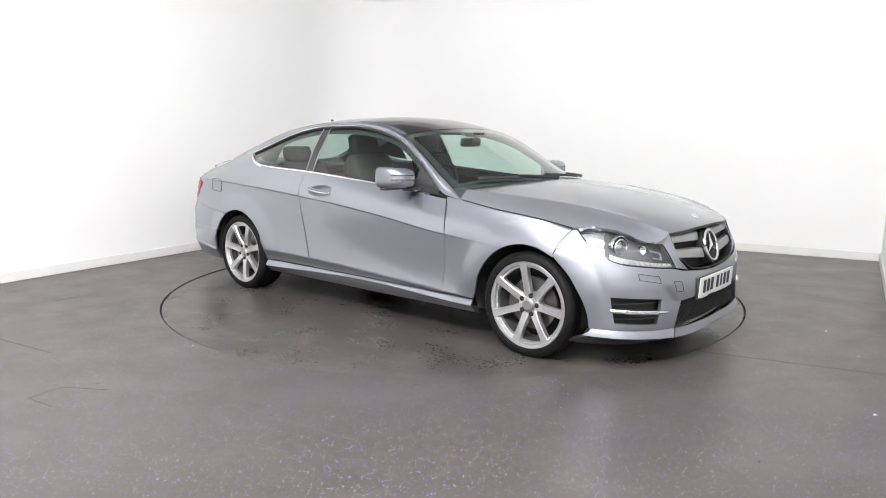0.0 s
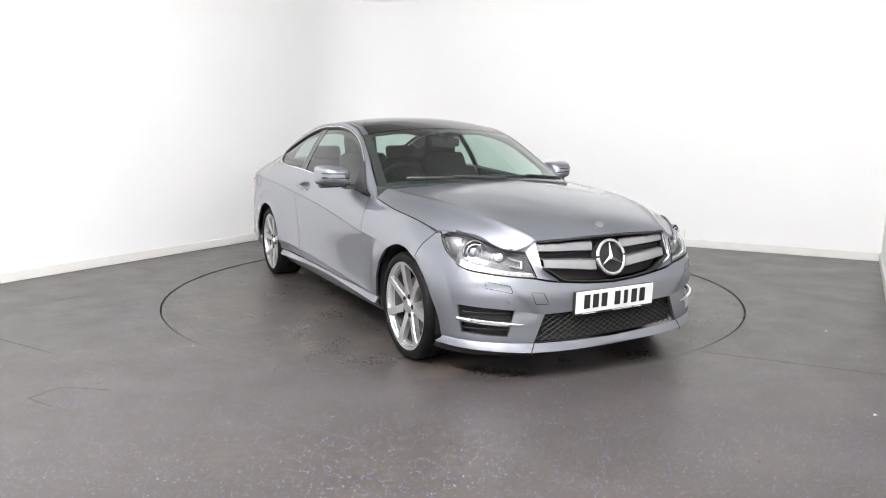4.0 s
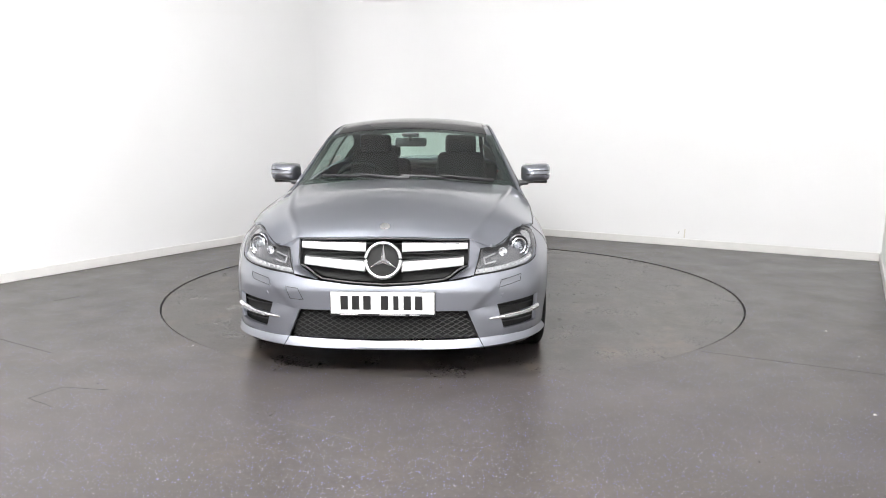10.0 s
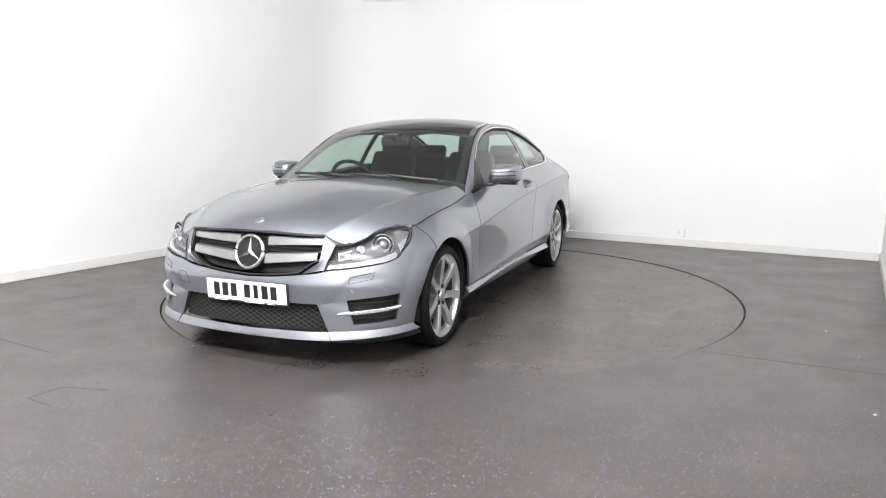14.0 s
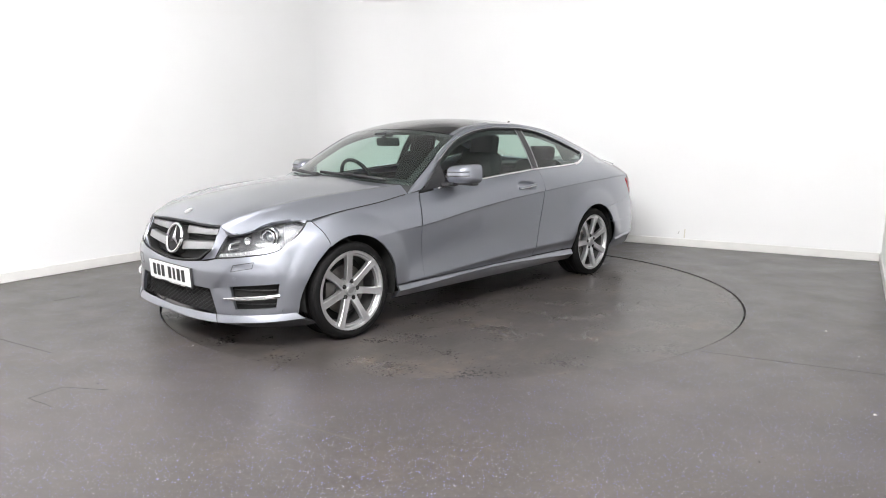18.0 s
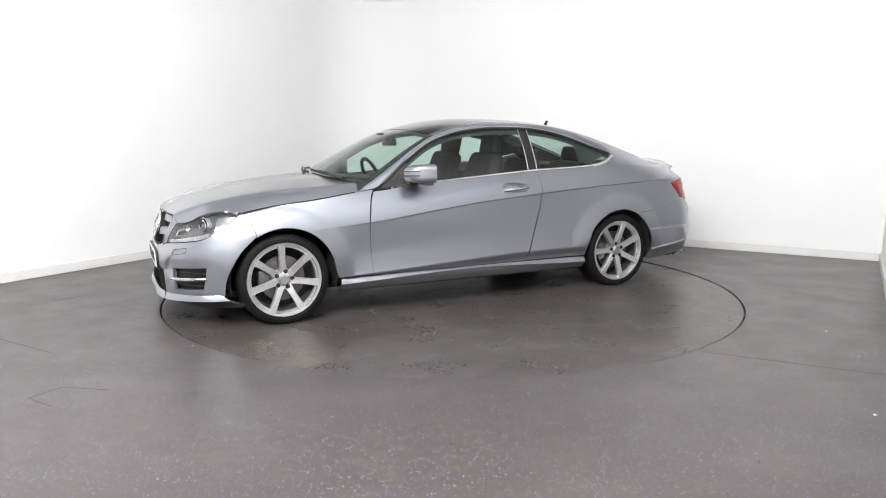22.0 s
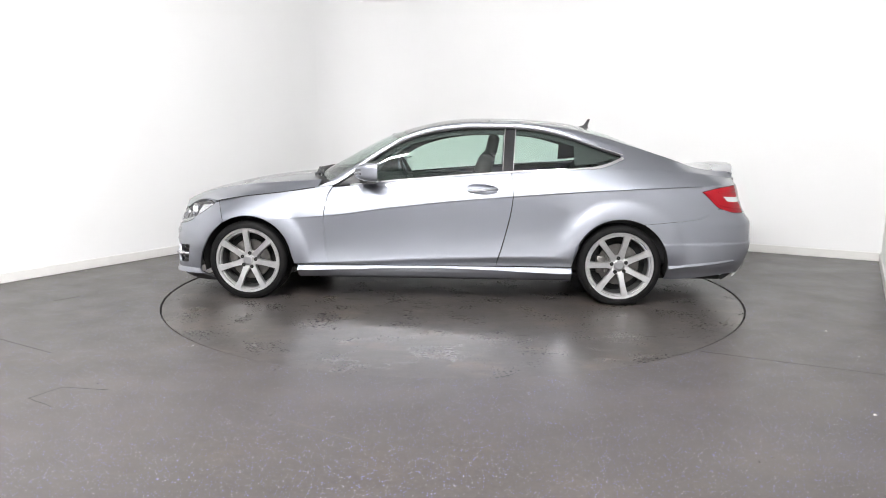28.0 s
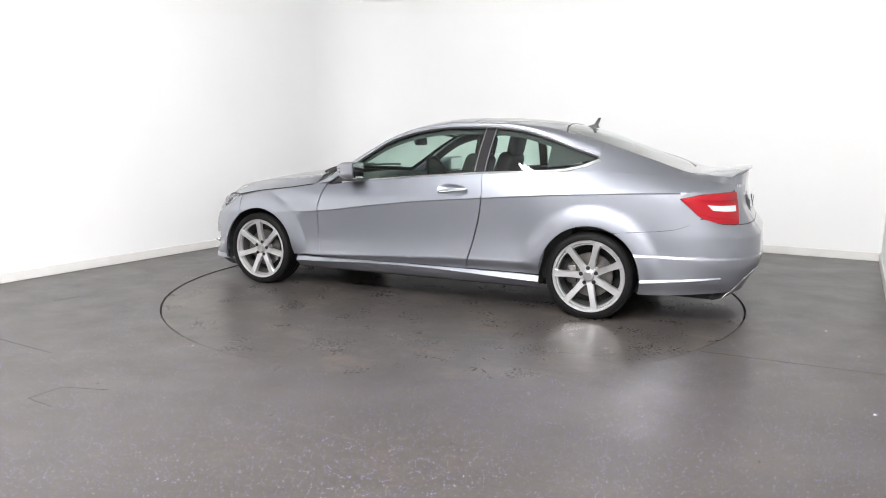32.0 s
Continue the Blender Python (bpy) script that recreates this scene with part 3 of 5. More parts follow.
def rear_screen(s, u):
    k = abs(u) ** 2.2
    x = lerp(-1.07 - 0.07 * k, -1.94 + 0.13 * k, s)
    return roof_point(x, u, 0.004)


both("rear_screen_border", grid(lambda s, u: rear_screen(s, u) - Vector((0, 0, 0.007)), steps(16), steps(3, 0.93, 0.995)), M_GLOSSBLACK)
cpart("headliner", grid(lambda x, u: roof_point(x, u, 0.04 - 0.01 * abs(u)), steps(24, 0.16, -1.16), steps(16, -0.99, 0.99)), M_LINER, label="dark grey headliner")
cpart("rear_window", sheet(rear_screen, steps(20), wide, depth=0.005), M_GLASS, label="green-tinted rear window")


def cab_y(x, z):
    """Half width of the glasshouse between shoulder and rail."""
    z0, z1 = shoulder_z(x), rail_z(x)
    t = (z - z0) / max(0.03, z1 - z0)
    y0, y1 = shoulder_y(x) if x > -1.45 else side_y(x, z0), rail_y(x)
    return lerp(y0, y1, max(0.0, t)) + 0.018 * math.sin(math.pi * min(1.0, max(0.0, t))) * smooth01((x + 1.75) / 0.7)


def frame_rail():
    def fn(s, w):
        x = lerp(0.845, -1.40, s)
        za = glass_top(x) + 0.012 if x < 0.715 else lerp(0.864, shoulder_z(0.845) + 0.002, (x - 0.715) / 0.13)
        a = Vector((x, cab_y(x, za), za))
        b = Vector((x, rail_y(x), rail_z(x)))
        p = a.lerp(b, w)
        p.y += 0.008 * math.sin(math.pi * w)
        p.z += 0.008 * math.sin(math.pi * w)
        return p
    return face_out(grid(fn, steps(76), steps(8)), (0, 0, 0.6))


panel("roof_pillar", frame_rail())


def c_pillar():
    def fn(s, w):
        x = lerp(-1.02, -2.238, s)
        zt = glass_low(x) - 0.010 if x > -1.385 else lerp(glass_low(-1.385), rail_z(x), smooth01((-1.385 - x) / 0.012))
        if x < -1.39:
            zt = rail_z(x)
        z0 = shoulder_z(x) + 0.0005
        z = lerp(z0, max(z0 + 0.0006, zt), w)
        return Vector((x, cab_y(x, z), z))
    us = steps(20, 0.0, 0.2995) + steps(36, 0.3045, 1.0)
    return face_out(grid(fn, us, steps(12)), (-1, 0, 0.6))


panel("rear_pillar", c_pillar())


def side_glass(xa, xb, inset):
    def fn(s, w):
        x = lerp(xa(w), xb(w), s)
        z0, z1 = glass_low(x), glass_top(x)
        z = lerp(z0, max(z1, z0 + 0.0005), w)
        return Vector((x, cab_y(x, z) - inset, z))
    return face_out(grid(fn, steps(30), steps(12)), (0, 0, 0.9))


post_f = curve((0.0, -0.532), (1.0, -0.548))
post_r = curve((0.0, -0.602), (1.0, -0.620))
def rail_trim(s, w):
    x = lerp(0.60, -1.40, s)
    z = glass_top(x) + lerp(-0.045, 0.02, w)
    return Vector((x, cab_y(x, z) - 0.035, z))


def pillar_trim(s, w):
    x = lerp(-1.05, -1.85, s)
    z = lerp(max(glass_low(x) + 0.02, shoulder_z(x)) if x > -1.385 else shoulder_z(x), max(glass_low(x) + 0.02, glass_top(x) - 0.02) if x > -1.385 else rail_z(x) - 0.02, w)
    return Vector((x, cab_y(x, z) - 0.04, z))


both("roof_rail_trim", grid(rail_trim, steps(40), steps(3)), M_LINER)
both("rear_pillar_trim", grid(pillar_trim, steps(24), steps(5)), M_LINER)
both("side_window", flange(side_glass(lambda w: 0.70, post_f, 0.010), 0.004), M_GLASS, "green-tinted door window")
both("quarter_window", flange(side_glass(post_r, lambda w: -1.392, 0.010), 0.004), M_GLASS, "green-tinted quarter window")
both("door_post", flange(side_glass(post_f, post_r, 0.005), 0.006), M_GLOSSBLACK, "gloss black post")


def edge_line(fn, a, b, n=60, out=0.004, dz=0.0):
    pts = []
    for s in steps(n):
        x = lerp(a, b, s)
        z = fn(x) + dz
        pts.append((x, cab_y(x, z) + out, z))
    return pts


both("chrome_trim", strip(edge_line(glass_low, 0.60, -1.385, 60, 0.003, -0.006), 0.014, 0.008, (0, 1, 0.5)), M_CHROME, "chrome waist trim")
both("chrome_trim_end", strip(edge_line(glass_low, -1.15, -1.405, 16, 0.004, -0.010), 0.022, 0.008, (0, 1, 0.5)), M_CHROME, "broad end of the chrome trim")
both("chrome_trim", strip(edge_line(glass_top, 0.45, -1.40, 70, 0.006, 0.013), 0.008, 0.006, (0, 1, 0.7)), M_CHROME, "chrome trim over the windows")
for post, dx in ((post_f, 0.004), (post_r, -0.004)):
    pts = []
    for w in steps(10):
        x = post(w) + dx
        z = lerp(glass_low(x), glass_top(x), w)
        pts.append((x, cab_y(x, z) - 0.003, z))
    both("post_trim_strip", tube(pts, 0.003, 5), M_SATIN)
both("window_seal", tube(edge_line(glass_top, 0.68, -1.385, 70, 0.0, 0.004), 0.009, 6), M_BLACK)

# ---- lower body ----
def sill():
    def fn(s, w):
        x = lerp(1.0, -1.04, s)
        q = math.sin(math.pi * s) ** 1.5
        prof = ((0.014, 0.268), (0.006, 0.264), (-0.014 + 0.012 * q, 0.226 + 0.028 * q), (0.004 + 0.002 * q, 0.210 + 0.014 * q), (0.03, 0.180), (0.07, 0.162))
        i = min(4, int(w * 5))
        t = w * 5 - i
        d, z = lerp(prof[i][0], prof[i + 1][0], t), lerp(prof[i][1], prof[i + 1][1], t)
        return Vector((x, HALF - 0.012 - d, z))
    return face_out(grid(fn, steps(40), steps(20)), (0, 0, 0.3))


panel("side_skirt", sill(), "silver side skirt")


def nose_patch(y0, y1, z0, z1, ny=24, nz=10):
    """A piece of the front between two upright edges (y by share of height) and two long edges (z by y)."""
    def fn(s, w):
        y = lerp(y0(w), y1(w), s)
        return nose(y, lerp(z0(y), z1(y), w))
    return face_out(grid(fn, steps(ny), steps(nz)), (1.0, 0, 0.4))


bumper_top = curve((0.0, 0.470), (0.15, 0.478), (0.30, 0.494), (0.40, 0.506), (0.48, 0.524), (0.58, 0.535), (0.68, 0.549), (0.745, 0.562), (0.78, 0.585), (0.795, 0.632), (0.80, 0.66))
bumper_mid = curve((0.0, 0.347), (0.42, 0.349), (0.46, 0.352), (0.56, 0.372), (0.75, 0.392), (0.87, 0.40))
lip_top = curve((0.0, 0.190), (0.40, 0.203), (0.60, 0.212), (0.87, 0.222))
lip_low = curve((0.0, 0.150), (0.50, 0.165), (0.70, 0.178), (0.87, 0.185))


def front_bumper():
    ymax = 0.80
    ys = sorted(set(steps(48, 0, 0.6) + steps(34, 0.6, ymax)))
    full = sorted(set([-y for y in ys] + ys))
    def band(y, w):
        return nose(y, lerp(bumper_mid(abs(y)), bumper_top(abs(y)), w))
    pieces = [face_out(grid(band, full, steps(16)), (1.0, 0, 0.4))]
    for sgn in (1, -1):
        # cheek between the lower grille and the fog recess
        b = nose_patch(lambda w: lerp(0.485, 0.425, w), lambda w: lerp(0.62, 0.575, w), lip_top, bumper_mid, 8, 8)
        c = nose_patch(lambda w: 0.61, lambda w: 0.80, lip_top, lambda y: lerp(0.245, 0.262, (y - 0.6) / 0.25), 14, 4)
        e = nose_patch(lambda w: lerp(0.783, 0.796, w), lambda w: 0.80, lambda y: 0.25, bumper_mid, 8, 6)
        for q in (b, c, e):
            pieces.append(q if sgn > 0 else flip_y(q))
    for p in pieces:
        flange(p, 0.02)
    return join(*pieces)


cpart("front_bumper", front_bumper(), M_PAINT)


arch_edge = curve((0.592, 1.550), (0.55, 1.597), (0.50, 1.648), (0.41, 1.707), (0.35, 1.736), (0.28, 1.754), (0.20, 1.762))
lamp_x = curve((0.593, 1.822), (0.638, 1.752), (0.674, 1.697), (0.71, 1.652), (0.73, 1.63))


def bumper_flank():
    """The bumper's side, from the nose back to the wheel arch."""
    def fn(s, w):
        z = lerp(0.20, 0.722, w)
        a = nose(0.80, z) if z < 0.63 else side(lamp_x(z), z)
        xe = joint_x(z) if z > 0.592 else arch_edge(z)
        x = lerp(a.x, xe, s)
        return side(x, z)
    return face_out(grid(fn, steps(20), steps(22)), (1.2, 0, 0.4))


panel("bumper_flank", bumper_flank())
both("bumper_joint", tube([side(joint_x(z) - GAP, z) for z in steps(10, 0.595, 0.735)], 0.0024, 5), M_GAP)


def lip_sheet():
    ys = sorted(set(steps(20, 0, 0.6) + steps(24, 0.6, 0.828)))
    full = sorted(set([-y for y in ys] + ys))
    def fn(y, w):
        p = nose(y, lerp(lip_low(abs(y)), lip_top(abs(y)), w))
        out = Vector((1.0, 0.0, 0.0)).lerp(Vector((0.5, math.copysign(0.86, y), 0.0)), smooth01((abs(y) - 0.45) / 0.4))
        return p + out * (0.004 + 0.026 * (1 - w))
    return sheet(fn, full, steps(6), (1.0, 0, 0.4), 0.02)


cpart("front_lip", lip_sheet(), M_PAINT, label="silver front lip")
for sgn in (1, -1):
    joint = [nose(sgn * lerp(0.515, 0.482, t), lerp(0.152, 0.212, t)) + Vector((0.032 * (1 - t) + 0.004, 0, 0)) for t in steps(6)]
    cpart("lip_joint", tube(joint, 0.0022, 5), M_GAP)


# ---- wheels ----
def spoke(turn):
    """One flat spoke, a little broader at both ends, with steep flanks and a shallow crease."""
    bm = bmesh.new()
    rows = []
    wide_at = curve((0.040, 0.050), (0.075, 0.045), (0.12, 0.040), (0.18, 0.042), (0.218, 0.049), (0.236, 0.056))
    deep_at = curve((0.040, 0.080), (0.10, 0.090), (0.17, 0.099), (0.22, 0.1035), (0.236, 0.104))
    for r in steps(10, 0.040, 0.236):
        hw, y = wide_at(r) / 2, deep_at(r)
        rows.append([bm.verts.new((q * hw, y + dy, r)) for q, dy in ((-1.02, -0.034), (-1, -0.004), (-0.86, 0.0), (0, -0.0012), (0.86, 0.0), (1, -0.004), (1.02, -0.034))])
    for a, b in zip(rows, rows[1:]):
        for k in range(6):
            bm.faces.new((a[k], a[k + 1], b[k + 1], b[k]))
    bmesh.ops.recalc_face_normals(bm, faces=bm.faces)
    return move(bm, Matrix.Rotation(turn, 4, "Y"))


# darkened alloy: the shade behind the spokes is put into the barrel's colour
M_BARREL = make_rough("shaded_alloy", (0.10, 0.10, 0.10), (0.06, 0.06, 0.06), 20.0, 0.5, 0.4)


def build_wheel(x, sgn, turn):
    wheel = new("wheel")
    wheel.parent = car
    wheel.matrix_local = OFF @ pose(x, sgn * 0.752, HUB, 0, 0, 0 if sgn > 0 else 180)
    tagged(wheel, "seven-spoke silver alloy wheel with a low-profile black tyre")
    # in the wheel's own space y points outwards
    tyre = lathe([(0.228, -0.112), (0.262, -0.116), (0.29, -0.106), (0.300, -0.085), (TYRE, -0.062), (0.296, -0.059), (0.296, -0.052), (TYRE, -0.049), (TYRE, -0.022), (0.296, -0.019), (0.296, -0.012), (TYRE, -0.009), (TYRE, 0.009), (0.296, 0.012), (0.296, 0.019), (TYRE, 0.022), (TYRE, 0.049), (0.296, 0.052), (0.296, 0.059), (TYRE, 0.062), (0.300, 0.085), (0.294, 0.098), (0.289, 0.105), (0.2875, 0.1045), (0.286, 0.107),
                  (0.266, 0.116), (0.250, 0.113), (0.246, 0.104)], 72)
    part("tyre", tyre, M_RUBBER, wheel)
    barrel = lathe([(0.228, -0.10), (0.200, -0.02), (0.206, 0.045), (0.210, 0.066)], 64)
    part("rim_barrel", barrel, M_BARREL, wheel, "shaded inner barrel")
    rim = lathe([(0.210, 0.066), (0.212, 0.086), (0.214, 0.089), (0.2195, 0.089), (0.221, 0.084), (0.2235, 0.084), (0.2255, 0.098), (0.229, 0.1035), (0.243, 0.1055), (0.247, 0.103), (0.2485, 0.097), (0.244, 0.092)], 72)
    part("rim", rim, M_ALLOY, wheel, angle=25)
    for k in range(7):
        part("spoke", spoke(turn + 2 * math.pi * k / 7), M_ALLOY, wheel, angle=12)
    hub = lathe([(0.001, 0.092), (0.030, 0.092), (0.034, 0.088), (0.036, 0.082), (0.066, 0.078), (0.070, 0.06), (0.070, 0.0)], 40)
    part("hub", hub, M_ALLOY, wheel)
    cap = lathe([(0.001, 0.096), (0.022, 0.097), (0.0225, 0.0985), (0.026, 0.0985), (0.0265, 0.097), (0.034, 0.095), (0.037, 0.088)], 36)
    part("centre_cap", cap, M_SATIN, wheel, "grey centre cap")
    for k in range(5):
        a = turn + math.pi / 7 + 2 * math.pi * k / 5
        bolt = lathe([(0.001, 0.0795), (0.007, 0.0795), (0.009, 0.076), (0.009, 0.06)], 6)
        hole = lathe([(0.0140, 0.070), (0.0140, 0.0855), (0.001, 0.0855)], 16)
        m = Matrix.Translation((0.054 * math.cos(a), 0.0, 0.054 * math.sin(a)))
        part("wheel_bolt", join(move(bolt, m @ Matrix.Translation((0, 0.008, 0))), move(hole, m)), M_GAP, wheel)
    disc = lathe([(0.05, 0.028), (0.150, 0.028), (0.152, 0.02), (0.150, 0.006), (0.05, 0.006)], 48)
    part("brake_disc", disc, M_STEEL, wheel)
    cal = join(box_bm(0.125, 0.02, 0.0, 0.07, 0.06, 0.13, 0.015))
    part("brake_caliper", cal, M_STEEL, wheel)
    part("hub_well", lathe([(0.001, -0.03), (0.21, -0.03), (0.222, 0.0)], 40), M_GAP, wheel)
    return wheel


build_wheel(AX_F, 1, 0.06)
build_wheel(AX_R, 1, -0.24)
build_wheel(AX_F, -1, 0.13)
build_wheel(AX_R, -1, 0.50)


def arch_liner(ax):
    def fn(s, w):
        a = lerp(-0.25, math.pi + 0.25, s)
        return Vector((ax + 0.352 * math.cos(a), lerp(0.845, 0.52, w), ARCH_Z + 0.352 * math.sin(a)))
    g = grid(fn, steps(30), steps(2))
    back = grid(lambda s, w: Vector((ax + 0.352 * w * math.cos(lerp(-0.25, math.pi + 0.25, s)), 0.52, ARCH_Z + 0.352 * w * math.sin(lerp(-0.25, math.pi + 0.25, s)))), steps(30), steps(2, 0.01, 1))
    return join(g, back)


both("wheel_arch_liner", arch_liner(AX_F - 0.01), M_GAP)
both("wheel_arch_liner", arch_liner(AX_R), M_GAP)


# ---- front details ----
def hood_edge(v):
    return hood_point(hood_front(abs(v)), v)


# the headlamp's lower and upper edge, from its inner corner to its rear tip
low_x = curve((0.0, 2.057), (0.2, 2.012), (0.4, 1.953), (0.55, 1.885), (0.7, 1.823), (0.82, 1.755), (0.92, 1.70), (1.0, 1.655))
low_y = curve((0.0, 0.457), (0.2, 0.58), (0.4, 0.685), (0.55, 0.75), (0.7, 0.784), (0.82, 0.793), (0.92, 0.787), (1.0, 0.772))
low_z = curve((0.0, 0.527), (0.2, 0.539), (0.4, 0.554), (0.55, 0.567), (0.7, 0.593), (0.82, 0.638), (0.92, 0.674), (1.0, 0.708))
high_x = curve((0.0, 1.993), (0.2, 1.948), (0.4, 1.882), (0.55, 1.83), (0.7, 1.765), (0.82, 1.715), (0.92, 1.68), (1.0, 1.657))
high_y = curve((0.0, 0.490), (0.2, 0.572), (0.4, 0.625), (0.55, 0.655), (0.7, 0.693), (0.82, 0.722), (0.92, 0.745), (1.0, 0.766))
high_z = curve((0.0, 0.650), (0.2, 0.662), (0.4, 0.69), (0.55, 0.711), (0.7, 0.731), (0.82, 0.733), (0.92, 0.727), (1.0, 0.714))
LAMP_OUT = Vector((0.72, 0.62, 0.3)).normalized()


def lamp_point(s, w, inset=0.0):
    lo, hi = Vector((low_x(s), low_y(s), low_z(s))), Vector((high_x(s), high_y(s), high_z(s)))
    return lo.lerp(hi, w) + LAMP_OUT * (0.020 * math.sin(math.pi * w) * (0.35 + 0.65 * math.sin(math.pi * s)) - inset)


def lamp_rim(inset):
    return ([lamp_point(s, 0.0, inset) for s in steps(24)] + [lamp_point(s, 1.0, inset) for s in steps(24, 1, 0)] +
            [lamp_point(0.0, w, inset) for w in steps(6, 1, 0)][1:-1])


def build_headlamp(sgn):
    fix = (lambda b: b) if sgn > 0 else flip_y
    bowl = face_out(grid(lambda s, w: lamp_point(s, w, 0.055 * (1 - 0.6 * s)), steps(20), steps(10)), (1, 0, 0.4))
    rims = [lamp_rim(0.0), lamp_rim(0.06)]
    wall = bmesh.new()
    rings = [[wall.verts.new(p) for p in r] for r in rims]
    for k in range(len(rings[0])):
        q = (k + 1) % len(rings[0])
        wall.faces.new((rings[0][k], rings[0][q], rings[1][q], rings[1][k]))
    bmesh.ops.remove_doubles(wall, verts=wall.verts, dist=1e-5)
    head = cpart("headlamp", fix(join(bowl, wall)), M_HOUSING, label="headlamp with a projector and a row of daytime lights")
    lens = sheet(lambda s, w: lamp_point(s, w), steps(24), steps(12), (1, 0, 0.4), 0.004)
    cpart("lens", fix(lens), M_CLEAR, head, "clear lens")
    cpart("seal", fix(tube(lamp_rim(0.001), 0.0032, 5, True)), M_GAP, head, "black rubber seal")
    ax = Vector((0.92, 0.36, 0.06)).normalized()
    turn = ax.to_track_quat("Y", "Z").to_matrix().to_4x4()
    pc = lamp_point(0.55, 0.56, 0.030)
    ring = lathe([(0.030, -0.004), (0.033, 0.010), (0.039, 0.014), (0.044, 0.010), (0.046, -0.02)], 36)
    cpart("projector_ring", fix(move(ring, Matrix.Translation(pc) @ turn)), M_SATINWHITE, head, "bright ring")
    ball = lathe([(0.001, 0.012), (0.012, 0.010), (0.022, 0.004), (0.030, -0.006)], 32)
    cpart("projector_lens", fix(move(ball, Matrix.Translation(pc) @ turn)), M_LENSBALL, head, "round glass projector")
    shroud = lathe([(0.046, -0.004), (0.053, 0.002), (0.053, -0.02)], 36)
    cpart("projector_shroud", fix(move(shroud, Matrix.Translation(pc) @ turn)), M_BLACK, head)
    halo = lathe([(0.053, -0.002), (0.054, 0.007), (0.057, 0.009), (0.060, 0.006), (0.061, -0.02)], 40)
    cpart("halo_ring", fix(move(halo, Matrix.Translation(pc) @ turn)), M_SATINWHITE, head, "bright halo ring")
    pd = lamp_point(0.30, 0.66, 0.030)
    cup = lathe([(0.001, -0.012), (0.012, -0.006), (0.019, 0.008), (0.022, 0.008), (0.022, -0.012)], 24)
    cpart("reflector", fix(move(cup, Matrix.Translation(pd) @ turn)), M_CHROME, head, "chrome reflector")
    # folded bracket in the inner corner
    for s0, w0, s1, w1 in ((0.08, 0.62, 0.20, 0.70), (0.08, 0.62, 0.10, 0.36), (0.10, 0.36, 0.20, 0.40)):
        cpart("bracket", fix(tube([lamp_point(lerp(s0, s1, t), lerp(w0, w1, t), 0.028) for t in steps(4)], 0.005, 5)), M_SATIN, head)
    chrome = face_out(grid(lambda s, w: lamp_point(s, w, 0.022), steps(8, 0.72, 0.97), steps(6, 0.08, 0.84)), (1, 0, 0.4))
    cpart("outer_reflector", fix(flange(chrome, 0.01)), M_SATINWHITE, head, "bright facetted outer reflector")
    base = face_out(grid(lambda s, w: lamp_point(s, w, 0.012 + 0.02 * w), steps(20, 0.02, 0.66), steps(3, 0.04, 0.20)), (1, 0, 0.4))
    cpart("light_guide", fix(flange(base, 0.01)), M_SATIN, head, "silver light bar")
    for i in range(12):
        p = lamp_point(lerp(0.05, 0.62, i / 11), 0.125, 0.014)
        led = lathe([(0.001, 0.006), (0.007, 0.005), (0.0085, 0.0)], 10)
        cpart("led", fix(move(led, Matrix.Translation(p) @ turn)), M_LAMPWHITE, head)
    # painted skin between bonnet, grille and lamp
    def above(s, w):
        v = lerp(0.655, 0.985, s)
        hi = hood_edge(v) - Vector((0, 0, 0.003))
        k = min(range(41), key=lambda i: abs(high_x(i / 40) - min(hi.x, 1.993)) + abs(high_y(i / 40) - max(hi.y, 0.490)))
        lo = Vector((high_x(k / 40), high_y(k / 40), high_z(k / 40)))
        return hi.lerp(lo, w)
    def beside(s, w):
        lo = Vector((low_x(0), low_y(0), low_z(0))).lerp(Vector((high_x(0), high_y(0), high_z(0))), w)
        top = hood_edge(0.432 / 0.655)
        y = 0.434 - 0.10 * max(0.0, 1 - w / 0.34)
        z = lerp(0.503, top.z - 0.010, w)
        g = Vector((lerp(nose(y, 0.512).x, top.x, max(0.0, (w - 0.34) / 0.66)) - 0.002, y, z))
        return g.lerp(lo, s)
    cpart("lamp_surround", fix(flange(face_out(grid(above, steps(40), steps(4)), (1, 0, 0.4)), 0.012)), M_PAINT)
    cpart("lamp_surround", fix(flange(face_out(grid(beside, steps(5), steps(6)), (1, 0, 0.4)), 0.012)), M_PAINT)


M_DRL = make_rough("ribbed_clear_light", (0.55, 0.55, 0.57), (0.22, 0.22, 0.23), 90.0, 0.15, 0.5, 0.1)
M_SATINWHITE = mat("bright_reflector", (0.66, 0.66, 0.68), 0.16, 1.0)
M_HOUSING = make_rough("lamp_housing", (0.15, 0.15, 0.155), (0.11, 0.11, 0.115), 25.0, 0.3, 0.4, 0.03)
M_LENSBALL = mat("projector_glass", (0.35, 0.37, 0.4), 0.05, 0.7, coat_weight=1.0)
build_headlamp(1)
build_headlamp(-1)


def grille_point(y, w, back=0.0):
    a = abs(y)
    top = hood_edge(a / 0.655)
    zt = top.z - 0.010
    zb = bumper_top(a) + 0.012 + 0.05 * smooth01((a - 0.30) / 0.11)
    z = lerp(zb, zt, w)
    x = lerp(nose(y, zb).x, top.x - 0.004, w)
    return Vector((x - back, y, z))


